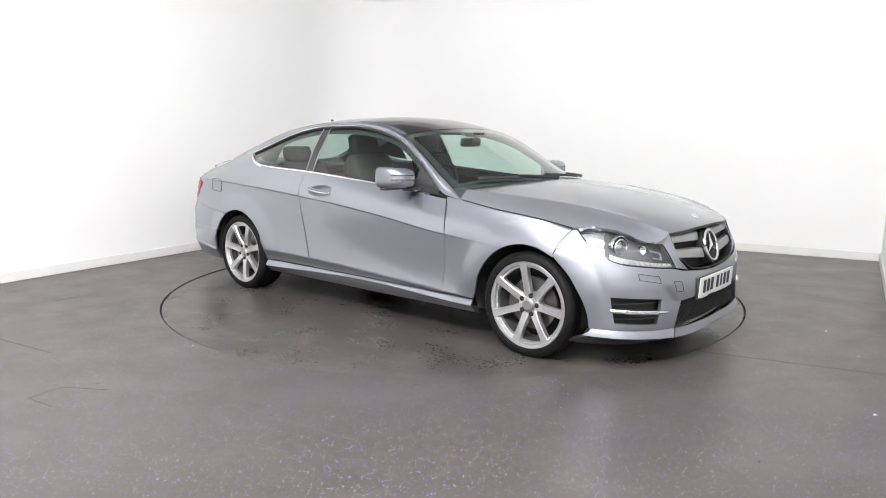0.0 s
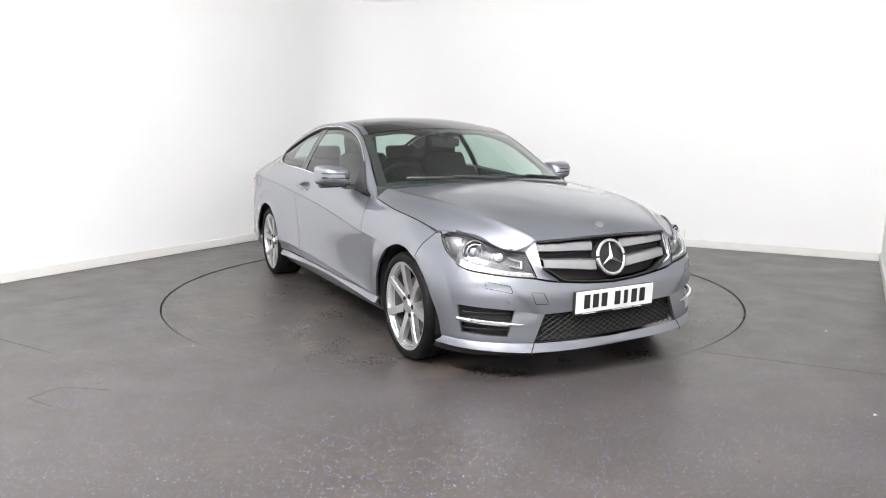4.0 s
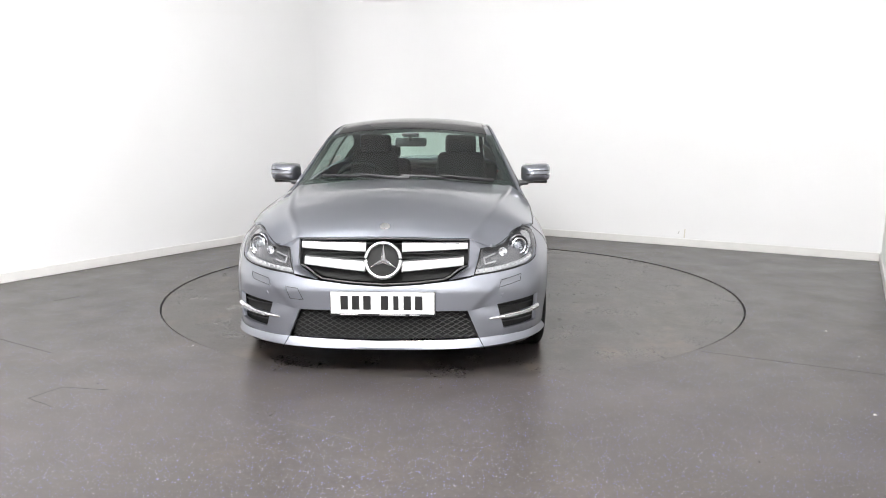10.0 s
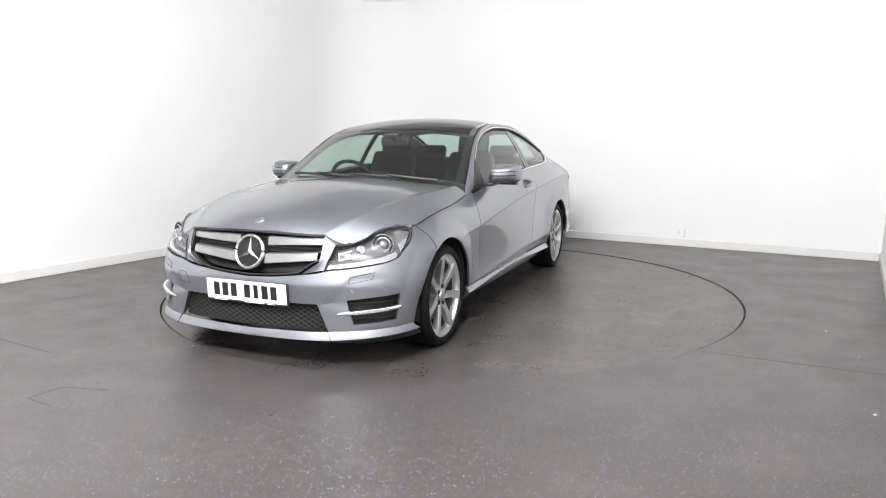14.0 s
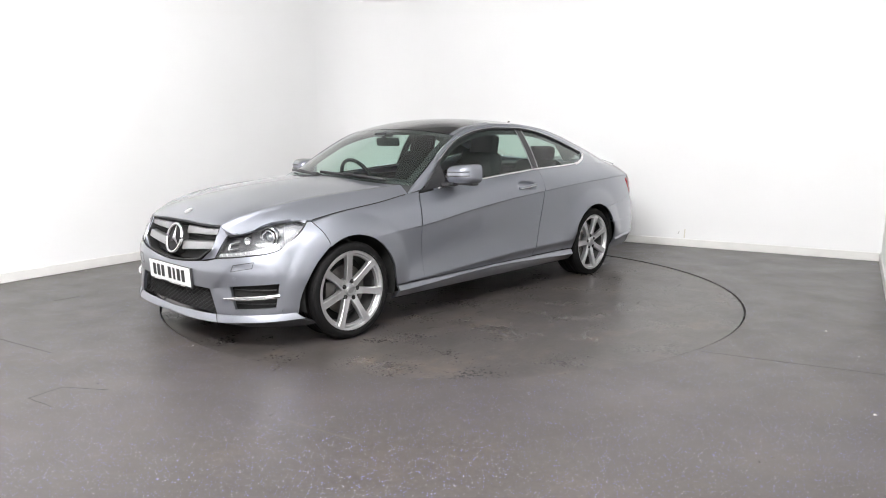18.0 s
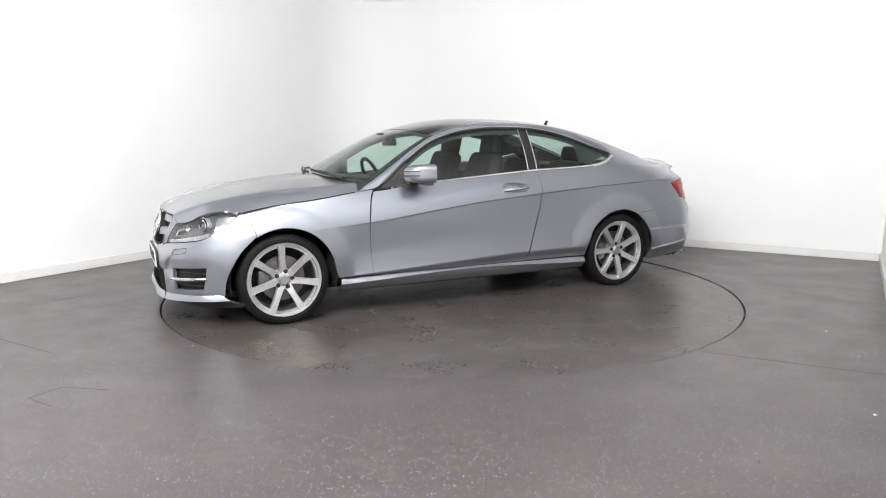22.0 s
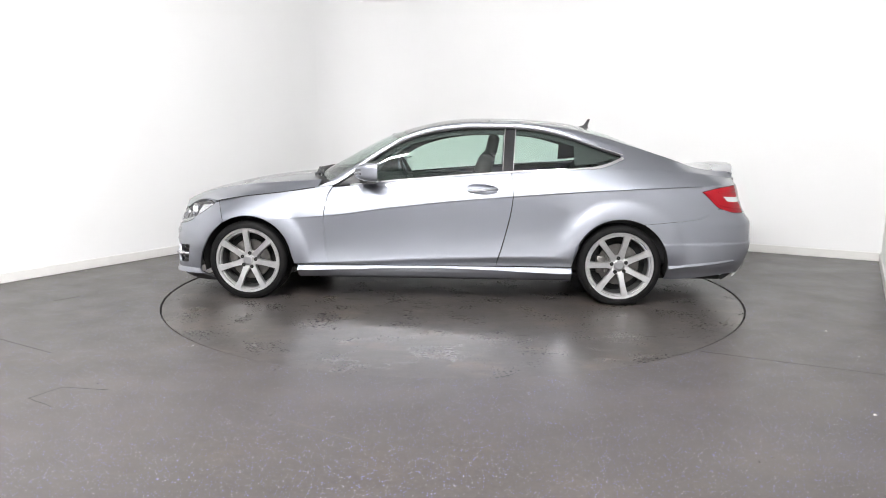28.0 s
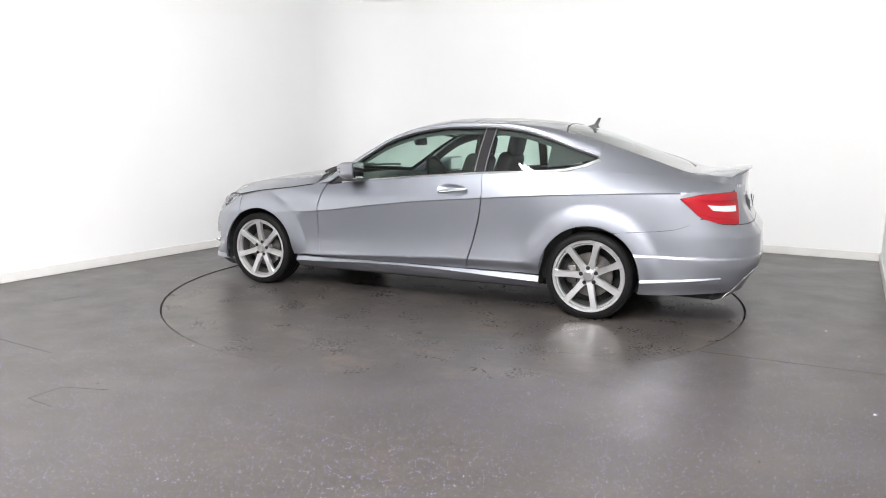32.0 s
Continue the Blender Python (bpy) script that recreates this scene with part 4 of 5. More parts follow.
def build_grille():
    ys = steps(28, -0.432, 0.432)
    back = face_out(grid(lambda y, w: grille_point(y, w, 0.055), ys, steps(8)), (1, 0, 0.5))
    wall = flange(face_out(grid(lambda y, w: grille_point(y, w, 0.004), ys, steps(8)), (1, 0, 0.5)), 0.06)
    bmesh.ops.delete(wall, geom=[f for i, f in enumerate(wall.faces) if i < 28 * 8], context="FACES_ONLY")
    grille = cpart("radiator_grille", join(back, wall), M_GAP, label="black radiator grille with two silver bars")
    edge = [grille_point(y, 0.0, -0.001) for y in steps(28, -0.432, 0.432)] + [grille_point(0.432, w, -0.001) for w in steps(5)][1:] + \
           [grille_point(y, 1.0, -0.001) for y in steps(28, 0.432, -0.432)][1:] + [grille_point(-0.432, w, -0.001) for w in steps(5, 1, 0)][1:-1]
    cpart("grille_frame", tube(edge, 0.0045, 6, True), M_BLACK, grille)
    for sgn in (1, -1):
        for z_in, z_out, h in ((0.660, 0.670, 0.054), (0.566, 0.592, 0.056)):
            def slat(s, w, z_in=z_in, z_out=z_out, h=h, sgn=sgn):
                y = lerp(0.093, 0.424 if z_in > 0.6 else 0.404, s)
                z = lerp(z_in, z_out, s)
                prof = ((-0.034, -0.50), (0.000, -0.485), (0.006, -0.40), (0.001, 0.0), (-0.006, 0.38), (-0.013, 0.47), (-0.04, 0.5))
                i = min(5, int(w * 6))
                t = w * 6 - i
                dx, dz = lerp(prof[i][0], prof[i + 1][0], t), lerp(prof[i][1], prof[i + 1][1], t)
                return Vector((nose(y, 0.60).x - 0.012 - (z - 0.60) * 0.42 + dx, sgn * y, z + dz * h * lerp(1.0, 0.80, s)))
            b = face_out(grid(slat, steps(12), steps(12)), (1, 0, 0.6))
            cpart("grille_bar", flange(b, 0.004), M_SATIN, grille, "broad silver bar")
    for k in range(9):
        z = lerp(0.51, 0.70, k / 8)
        cpart("grille_rib", strip([(nose(y, 0.6).x - 0.045, y, z) for y in steps(10, -0.38, 0.38)], 0.006, 0.004, (1, 0, 0)), M_GAP, grille)
    # round silver emblem with three arms
    c = Vector((2.072, 0, 0.600))
    lean = Matrix.Translation(c) @ pose(0, 0, 0, 0, -16, 0)
    ring = tube([(0, 0.0875 * math.cos(a), 0.0875 * math.sin(a)) for a in steps(48, 0, 2 * math.pi)[:-1]], 0.0105, 10, True)
    badge = cpart("badge", move(ring, lean), M_BADGE, grille, "round chrome badge with three arms")
    cpart("badge_disc", move(lathe([(0.001, 0.0), (0.084, 0.0), (0.092, -0.006), (0.094, -0.04)], 40), lean @ pose(-0.006, 0, 0, 0, 0, -90)), M_GAP, badge)
    for k in range(3):
        bm = bmesh.new()
        a = [bm.verts.new(v) for v in ((0.002, -0.013, 0.0), (0.002, 0.013, 0.0), (0.014, 0.0, 0.0), (0.002, 0.0, 0.082), (0.004, 0.0, 0.082))]
        bm.faces.new((a[0], a[2], a[4]))
        bm.faces.new((a[2], a[1], a[4]))
        bm.faces.new((a[0], a[4], a[3]))
        bm.faces.new((a[1], a[3], a[4]))
        bmesh.ops.recalc_face_normals(bm, faces=bm.faces)
        cpart("badge_arm", move(bm, lean @ Matrix.Rotation(2 * math.pi * k / 3, 4, "X")), M_BADGE, badge, smooth=False)


build_grille()
disc = lathe([(0.001, 0.006), (0.018, 0.006), (0.025, 0.004), (0.027, 0.0)], 32)
emb = hood_point(1.972, 0.0)
cpart("bonnet_badge", move(disc, Matrix.Translation(emb) @ pose(0, 0, 0.001, 0, 28, 0) @ pose(0, 0, 0, 90, 0, 0)), M_CHROME, label="small round chrome bonnet badge")


def build_plate(name, x, z, sgn, material, lean, label):
    plate = cpart(name, move(box_bm(0, 0, 0, 0.006, 0.52, 0.112, 0.002), Matrix.Translation((x, 0, z)) @ pose(0, 0, 0, 0, lean, 0)), material, label=label, smooth=False)
    y = 0.205
    for k in range(7):
        w = 0.032 if k == 2 else 0.046
        bar = box_bm(0.0034 * sgn, sgn * (y - 0.023), 0.002, 0.002, w * 0.82, 0.072)
        cpart("printed_bar", move(bar, Matrix.Translation((x, 0, z)) @ pose(0, 0, 0, 0, lean, 0)), M_INK, plate, smooth=False)
        y -= 0.057 if k != 3 else 0.088
    for k in (-1, 1):
        cap = box_bm(0.0034 * sgn, k * 0.243, 0.0, 0.002, 0.010, 0.010, 0.0008)
        cpart("screw_cap", move(cap, Matrix.Translation((x, 0, z)) @ pose(0, 0, 0, 0, lean, 0)), M_SKIRT, plate, smooth=False)
    return plate


build_plate("number_plate", 2.118, 0.391, 1, M_PLATE, 3, "white front number plate with dark printed bars")
cpart("plate_holder", move(box_bm(0, 0, 0, 0.02, 0.53, 0.125, 0.004), Matrix.Translation((2.104, 0, 0.385)) @ pose(0, 0, 0, 0, 3, 0)), M_BLACK)


def build_lower_grille():
    def pt(y, z, back):
        p = nose(y, z)
        p.x -= back
        return p
    back = face_out(grid(lambda y, w: pt(y, lerp(lip_top(abs(y)) - 0.005, 0.352, w), 0.05), steps(24, -0.49, 0.49), steps(4)), (1, 0, 0.3))
    low = cpart("lower_grille", back, M_GAP, label="black honeycomb lower grille")
    for k in range(-21, 22):
        for d in (1, -1):
            y0 = k * 0.046
            pts = []
            for t in steps(7):
                y, z = y0 + d * (t - 0.5) * 0.26, lerp(0.205, 0.347, t)
                if abs(y) < lerp(0.485, 0.425, t):
                    pts.append(pt(y, z, 0.014 if d > 0 else 0.017))
            if len(pts) > 1:
                cpart("mesh_bar", tube(pts, 0.0024, 4), M_INK, low, smooth=False)


build_lower_grille()


def build_fog(sgn):
    fix = (lambda b: b) if sgn > 0 else flip_y
    def pt(y, z, back):
        p = nose(y, z)
        return p - Vector((0.8, 0.45, 0)) * back
    pocket = face_out(grid(lambda y, w: pt(y, lerp(0.235, bumper_mid(y) + 0.01, w), 0.05), steps(12, 0.56, 0.80), steps(5)), (1.2, 0, 0.3))
    fog = cpart("air_intake", fix(pocket), M_GAP, label="black side air intake with a chrome light blade")
    ribs = [strip([pt(y, z, 0.03) for y in steps(8, 0.59, 0.78)], 0.005, 0.006, (1, 0, 0)) for z in (0.275, 0.355)]
    for r in ribs:
        cpart("intake_rib", fix(r), M_BLACK, fog)
    blade = tube([pt(y, lerp(0.302, 0.326, (y - 0.525) / 0.27), -0.002) for y in steps(18, 0.535, 0.795)], lambda t: 0.004 + 0.009 * min(1.0, 3 * t), 8, flat=1.1)
    cpart("chrome_blade", fix(blade), M_CHROME, fog, "chrome blade")
    led = strip([pt(y, lerp(0.302, 0.326, (y - 0.525) / 0.27), -0.014) for y in steps(12, 0.61, 0.757)], 0.013, 0.010, (0.85, 0.5, 0.1))
    cpart("daytime_light", fix(led), M_DRL, fog, "slim clear daytime light")


build_fog(1)
build_fog(-1)


def on_nose(loop, sgn):
    """A closed line of (y, z) corners, laid on the front's skin."""
    line = []
    for (y0, z0), (y1, z1) in zip(loop, list(loop[1:]) + [loop[0]]):
        line += [nose(sgn * lerp(y0, y1, t), lerp(z0, z1, t)) for t in (0, 0.2, 0.4, 0.6, 0.8)]
    return line


# washer flaps, parking sensors and the towing-eye cover, drawn by their joints
for sgn in (1, -1):
    loop = [(0.585, 0.460), (0.695, 0.484), (0.70, 0.517), (0.595, 0.496)]
    dense = on_nose(loop, sgn)
    cpart("washer_flap_joint", tube(dense, 0.0016, 4, True), M_GAP)
    s = nose(sgn * 0.605, 0.42)
    nn = Vector((0.8, sgn * 0.55, 0)).normalized()
    cpart("parking_sensor", move(lathe([(0.001, 0.002), (0.009, 0.002), (0.0105, 0.0)], 16), Matrix.Translation(s) @ nn.to_track_quat("Y", "Z").to_matrix().to_4x4()), M_PAINT)
dense = on_nose(((0.405, 0.398), (0.475, 0.402), (0.50, 0.462), (0.435, 0.456)), -1)
cpart("towing_eye_joint", tube(dense, 0.0016, 4, True), M_GAP)


def splitter():
    ys = sorted(set(steps(20, 0, 0.6) + steps(16, 0.6, 0.84)))
    full = sorted(set([-y for y in ys] + ys))
    def fn(y, w):
        p = nose(y * 0.97, lerp(0.125, lip_low(abs(y)), w))
        p.x -= 0.03 * (1 - w)
        return p
    return sheet(fn, full, steps(3), (1, 0, 0.3), 0.02)


cpart("splitter", splitter(), M_BLACK, label="black under-lip")

# ---- cowl and wipers ----
def cowl(u, w):
    a, b = screen_point(u, 0.035), hood_point(hood_back(abs(u)) + 0.01, u)
    p = a.lerp(Vector((b.x, b.y, b.z - 0.012)), w)
    p.z -= 0.012 * math.sin(math.pi * w)
    return p


cpart("cowl", sheet(cowl, wide, steps(5), (0.9, 0, 0.5), 0.006), M_BLACK, label="black scuttle panel")


def wiper(u0, u1, v0, v1):
    pts = []
    for t in steps(14):
        p = screen_point(lerp(u0, u1, t), lerp(v0, v1, t))
        pts.append(p + Vector((0.012, 0, 0.014)))
    return pts


for u0, u1, v0, v1 in ((0.06, -0.78, 0.02, 0.10), (0.80, -0.02, 0.02, 0.07)):
    blade = cpart("wiper_blade", tube(wiper(u0, u1, v0, v1), 0.007, 6, flat=1.4), M_BLACK, label="black wiper blade")
    arm = [p + Vector((0.012, 0, 0.014)) for p in map(Vector, wiper(u0, lerp(u0, u1, 0.55), v0 - 0.03, lerp(v0, v1, 0.55)))]
    cpart("wiper_arm", tube(arm, lambda t: 0.012 - 0.006 * t, 6), M_BLACK, blade)


# ---- mirrors and handles ----
def build_mirror(sgn):
    fix = (lambda b: b) if sgn > 0 else flip_y
    def shell(a, w):
        # w goes from the flat glass side forwards to the nose of the shell
        r = math.sqrt(max(0.0, 1 - (w * 0.97) ** 3.4))
        ca, sa = math.cos(a), math.sin(a)
        e = (abs(ca) ** 5.0 + abs(sa) ** 5.0) ** (-1 / 5.0)
        y = 0.912 + 0.104 * e * ca * lerp(1, r, 0.92)
        z = 0.960 + 0.066 * e * sa * lerp(1, r, 0.92) + 0.006 * ca
        return Vector((0.372 + 0.165 * w + 0.03 * (0.912 - y) / 0.104 * 0.5, y, z))
    bm = grid(lambda a, w: shell(a, w), steps(40, 0, 2 * math.pi), [0, 0.1, 0.25, 0.45, 0.65, 0.8, 0.9, 0.96, 1.0])
    bmesh.ops.holes_fill(bm, edges=bm.edges)
    mirror = cpart("door_mirror", fix(face_out(bm, (0.45, 0.912, 0.960))), M_PAINT, label="silver door mirror with a black base")
    glass = grid(lambda y, z: Vector((0.368 + 0.03 * (0.912 - y) / 0.104 * 0.5, y, z)), steps(6, 0.818, 1.003), steps(4, 0.906, 1.014))
    cpart("mirror_glass", fix(glass), M_CHROME, mirror, "mirror glass", smooth=False)
    cpart("mirror_base", fix(join(box_bm(0.402, 0.912, 0.894, 0.066, 0.168, 0.020, 0.008), box_bm(0.455, 0.850, 0.898, 0.11, 0.065, 0.020, 0.009), box_bm(0.47, 0.815, 0.890, 0.10, 0.08, 0.03, 0.012))), M_BLACK, mirror)
    def on_shell(y, z):
        q = (abs((y - 0.912) / 0.104) ** 5.0 + abs((z - 0.960) / 0.066) ** 5.0) ** (1 / 5.0)
        r = min(1.0, max(0.0, (q - 0.08) / 0.92))
        w = (1 - r * r) ** (1 / 3.4) / 0.97
        return Vector((0.374 + 0.165 * w + 0.015 * (0.912 - y) / 0.104, y, z))
    for z, h, y0 in ((0.978, 0.006, 0.862), (0.950, 0.010, 0.838)):
        bar = strip([on_shell(y, z + 0.02 * (y - 0.9)) for y in steps(24, y0, 1.002)], h, 0.006, (0.8, 0.5, 0.1))
        cpart("indicator", fix(bar), M_GAP if h < 0.008 else M_LAMPGREY, mirror, "dark slot in the shell" if h < 0.008 else "smoked indicator strip")
    sail = grid(lambda s, w: Vector((lerp(0.70, 0.46, s), cab_y(0.6, 0.9)+ 0.002, lerp(glass_low(lerp(0.70, 0.46, s)), lerp(glass_low(0.70), glass_top(0.46), s), w))), steps(6), steps(4))
    for v in sail.verts:
        v.co.y = cab_y(v.co.x, v.co.z) - 0.004
    cpart("mirror_sail", fix(flange(face_out(sail, (0, 0, 0.9)), 0.006)), M_BLACK, mirror)


M_LAMPGREY = mat("smoked_lens", (0.06, 0.06, 0.065), 0.15, 0.4, coat_weight=1.0)
build_mirror(1)
build_mirror(-1)

for sgn, door in ((1, doors[0]), (-1, doors[1])):
    fix = (lambda b: b) if sgn > 0 else flip_y
    y0 = shoulder_y(-0.385) + 0.055
    bar = tube([(lerp(-0.275, -0.495, t), y0 + 0.010 + 0.022 * math.sin(math.pi * t), 0.824 + 0.022 * t) for t in steps(16)], lambda t: 0.008 + 0.004 * math.sin(math.pi * t), 8, flat=1.25)
    cpart("handle", fix(bar), M_PAINT, door)
    chrome = strip([(lerp(-0.285, -0.485, t), y0 + 0.020 + 0.022 * math.sin(math.pi * t), 0.822 + 0.022 * t) for t in steps(14)], 0.007, 0.004, (0, 1, 0))
    cpart("handle_trim", fix(chrome), M_CHROME, door, "chrome handle strip")

# ---- tail ----
def deck_point(s, u):
    k = abs(u) ** 2.6
    x = lerp(-1.945 + 0.13 * k, -2.305 + 0.085 * abs(u) ** 2, s)
    return Vector((x, u * (rail_y(x) - 0.004), lerp(roof_z(x), rail_z(x), k)))


def tail_patch(y0, y1, z0, z1, ny=20, nz=10, out=0.0):
    def fn(s, w):
        y = lerp(y0(w), y1(w), s)
        p = tail(y, lerp(z0(y), z1(y), w))
        p.x -= out
        return p
    return face_out(grid(fn, steps(ny), steps(nz)), (-1.2, 0, 0.4))


deck_bm = sheet(deck_point, steps(20), wide, (-2, 0, 0.5), 0.012)
lid = cpart("boot_lid", deck_bm, M_PAINT)
rear_face = tail_patch(lambda w: -lerp(0.660, 0.550, w), lambda w: lerp(0.660, 0.550, w), const(0.668), lambda y: 0.990 - 0.045 * min(1.0, abs(y) / 0.56) ** 2.6, 34, 14)
cpart("boot_panel", flange(rear_face), M_PAINT, lid)


def spoiler(s, u):
    k = abs(u) ** 3
    x = lerp(-2.19, -2.328, s) + 0.11 * abs(u) ** 2.2
    z = lerp(roof_z(x), rail_z(x), abs(u) ** 2.6) + 0.016 * s ** 1.5 * (1 - k) + 0.002
    return Vector((x, u * 0.56, z))


sp = flange(face_out(grid(spoiler, steps(8), wide), (-2, 0, 0.5)), 0.014)
cpart("spoiler", sp, M_PAINT, lid, "slim silver boot spoiler")
build_plate("rear_plate", -2.343, 0.765, -1, M_PLATE, -3, "rear number plate with dark printed bars")
frame_bm = tube([(-2.34, y, z) for y, z in ((-0.28, 0.70), (0.28, 0.70), (0.28, 0.83), (-0.28, 0.83))], 0.008, 6, True)
cpart("plate_frame", frame_bm, M_CHROME, lid, "chrome plate surround")
for k in range(4):
    p = tail(0.50 - 0.028 * k, 0.90)
    cpart("model_badge_bar", box_bm(p.x - 0.002, p.y, p.z, 0.004, 0.018, 0.026, 0.001), M_CHROME, lid, smooth=False)


def lamp_tail(s, w, inset=0.0):
    x = lerp(-1.9475, lerp(-2.285, -2.255, w), s)
    p = side(x, lerp(lamp_low(x) + 0.002, lamp_high(x) - 0.003, w))
    out = Vector((-0.75, 0.66, 0)).normalized()
    return p + out * (0.003 + 0.005 * math.sin(math.pi * w) - inset)


for sgn in (1, -1):
    fix = (lambda b: b) if sgn > 0 else flip_y
    lamp = cpart("tail_lamp", fix(sheet(lambda s, w: lamp_tail(s, w), steps(24), steps(10), (-1.2, 0, 0.6), 0.03)), M_RED, label="red tail lamp with a clear middle band")
    clear = sheet(lambda s, w: lamp_tail(lerp(0.46 + 0.1 * (1 - w), 0.95, s), lerp(0.40, 0.58, w), -0.0025), steps(14), steps(4), (-1.2, 0, 0.6), 0.004)
    cpart("reversing_light", fix(clear), M_LAMPWHITE, lamp, "clear reversing light")
    for w0 in (0.16, 0.76):
        cpart("lamp_rib", fix(strip([lamp_tail(s, w0, -0.002) for s in steps(10, 0.35, 0.96)], 0.006, 0.004, (-0.7, 0.7, 0))), M_RED, lamp)


bumper_edge = curve((-1.55, 0.594), (-1.9, 0.629), (-2.0, 0.662), (-2.075, 0.705), (-2.2, 0.672), (-2.34, 0.661))


def rear_bumper():
    END = -2.30
    def flank(s, w):
        zt = bumper_edge(lerp(-1.56, END, s))
        z = lerp(lerp(0.195, 0.238, smooth01(s)), zt, w)
        xe = AX_R - math.sqrt(max(0.0, 0.338 ** 2 - (z - ARCH_Z) ** 2)) if z < 0.592 else -1.555
        x = lerp(min(xe, -1.50), END, s)
        p = side(x, z)
        out = 0.006 * smooth01((0.460 - z) / 0.008) - 0.024 * smooth01((0.285 + 0.03 * s - z) / 0.07) * (1 - smooth01((s - 0.65) / 0.35))
        k = smooth01((s - 0.5) / 0.5)
        p += Vector((-0.7 * k, 1 - 0.3 * k, 0)) * out
        return p
    f = face_out(grid(flank, steps(30), steps(80)), (-1.2, 0, 0.4))
    def rear(u, w):
        z = lerp(lerp(0.35, 0.238, smooth01((abs(u) - 0.75) / 0.25)), 0.663, w)
        p = tail(u * side_y(END, z), z)
        k = smooth01((abs(u) - 0.6) / 0.4)
        p += Vector((-1 + 0.3 * k, math.copysign(0.7 * k, u), 0)) * 0.006 * smooth01((0.460 - z) / 0.008)
        return p
    r = face_out(grid(rear, steps(48, -1, 1), steps(60)), (-1.2, 0, 0.4))
    g = flip_y(f)
    return join(flange(f), flange(g), flange(r))


cpart("rear_bumper", rear_bumper(), M_PAINT)


def skirt_line(sgn):
    pts = [Vector((x, sgn * (side_y(x, 0.30) + 0.002), lerp(0.288, 0.335, (-1.72 - x) / 0.45))) for x in steps(14, -1.725, -2.2)]
    return strip(pts, 0.036, 0.014, (0, sgn, 0.55))


for sgn in (1, -1):
    cpart("rear_skirt", skirt_line(sgn), M_PAINT)


def diffuser(s, w):
    y = lerp(-0.70, 0.70, s)
    p = tail(y, lerp(0.17, 0.345, w))
    p.x += 0.05 - 0.048 * w
    return p


cpart("rear_diffuser", sheet(diffuser, steps(28), steps(6), (-1.2, 0, 0.3), 0.03), M_BLACK, label="black rear diffuser")
for sgn in (1, -1):
    ex = lathe([(0.030, 0.02), (0.038, 0.0), (0.040, 0.004), (0.040, 0.16)], 28)
    move(ex, Matrix.Translation((-2.325, sgn * 0.50, 0.265)) @ pose(0, 0, 0, 0, 0, -90) @ Matrix.Diagonal((1.7, 1, 1, 1)))
    cpart("exhaust_tip", ex, M_CHROME, label="oval chrome exhaust tip")
    hole = lathe([(0.001, 0.03), (0.034, 0.03)], 24)
    move(hole, Matrix.Translation((-2.325, sgn * 0.50, 0.265)) @ pose(0, 0, 0, 0, 0, -90) @ Matrix.Diagonal((1.7, 1, 1, 1)))
    cpart("exhaust_bore", hole, M_GAP)
    edge = strip([tail(sgn * y, z) + Vector((-0.004, 0, 0)) for y, z in ((0.72, 0.20), (0.69, 0.26), (0.64, 0.32), (0.55, 0.36), (0.45, 0.372))], 0.014, 0.008, (-1, sgn * 0.4, 0))
    cpart("diffuser_trim", edge, M_CHROME, label="chrome diffuser edge")

# roof aerial
fin = bmesh.new()
prof = [(-1.10, 0.0), (-1.235, 0.0), (-1.225, 0.02), (-1.245, 0.075), (-1.228, 0.078), (-1.195, 0.028)]
for half in (-1, 1):
    fin.faces.new([fin.verts.new((x, half * (0.014 if z < 0.01 else 0.006), roof_z(-1.17) - 0.012 + z)) for x, z in prof])
fl = list(fin.faces)
va, vb = list(fl[0].verts), list(fl[1].verts)
for i in range(len(prof)):
    j = (i + 1) % len(prof)
    fin.faces.new((va[i], va[j], vb[j], vb[i]))
bmesh.ops.recalc_face_normals(fin, faces=fin.faces)
cpart("aerial", fin, M_BLACK, label="black roof aerial fin", smooth=False)

# fuel flap on the car's right side
loop = [(-1.62, 0.865), (-1.76, 0.872), (-1.765, 0.775), (-1.625, 0.765)]
pts = [Vector((x, -side_y(x, z) - 0.0005, z)) for x, z in loop]
dense = [pts[i].lerp(pts[(i + 1) % 4], t) for i in range(4) for t in (0.08, 0.3, 0.5, 0.7, 0.92)]
dense = [Vector((p.x, -side_y(p.x, p.z) - 0.0003, p.z)) for p in dense]
cpart("fuel_flap_joint", tube(dense, 0.0018, 4, True), M_GAP)

# ---- inside ----
cpart("floor_pan", box_bm(-0.2, 0, 0.19, 3.9, 1.36, 0.04, 0.01), M_GAP, smooth=False)
cpart("engine_bay", box_bm(1.42, 0, 0.42, 0.95, 1.02, 0.44, 0.03), M_GAP, smooth=False)
cpart("boot_tub", box_bm(-1.85, 0, 0.56, 0.75, 1.08, 0.70, 0.03), M_GAP, smooth=False)
for sgn in (1, -1):
    cpart("door_card", box_bm(-0.25, sgn * 0.725, 0.56, 2.0, 0.05, 0.66, 0.02), M_DASH, smooth=False)
    cpart("rear_trim", box_bm(-1.5, sgn * 0.62, 0.62, 0.55, 0.16, 0.70, 0.03), M_DASH, smooth=False)
dash = grid(lambda u, w: Vector((lerp(0.86, 0.36, w) - 0.10 * u * u, u * 0.70, 0.90 - 0.05 * u * u + 0.02 * math.sin(math.pi * w) - 0.10 * max(0, w - 0.75) * 4)), steps(16, -1, 1), steps(10))
cpart("dashboard", flange(face_out(dash, (0.5, 0, 0.3)), 0.30), M_DASH, label="dark grey dashboard")
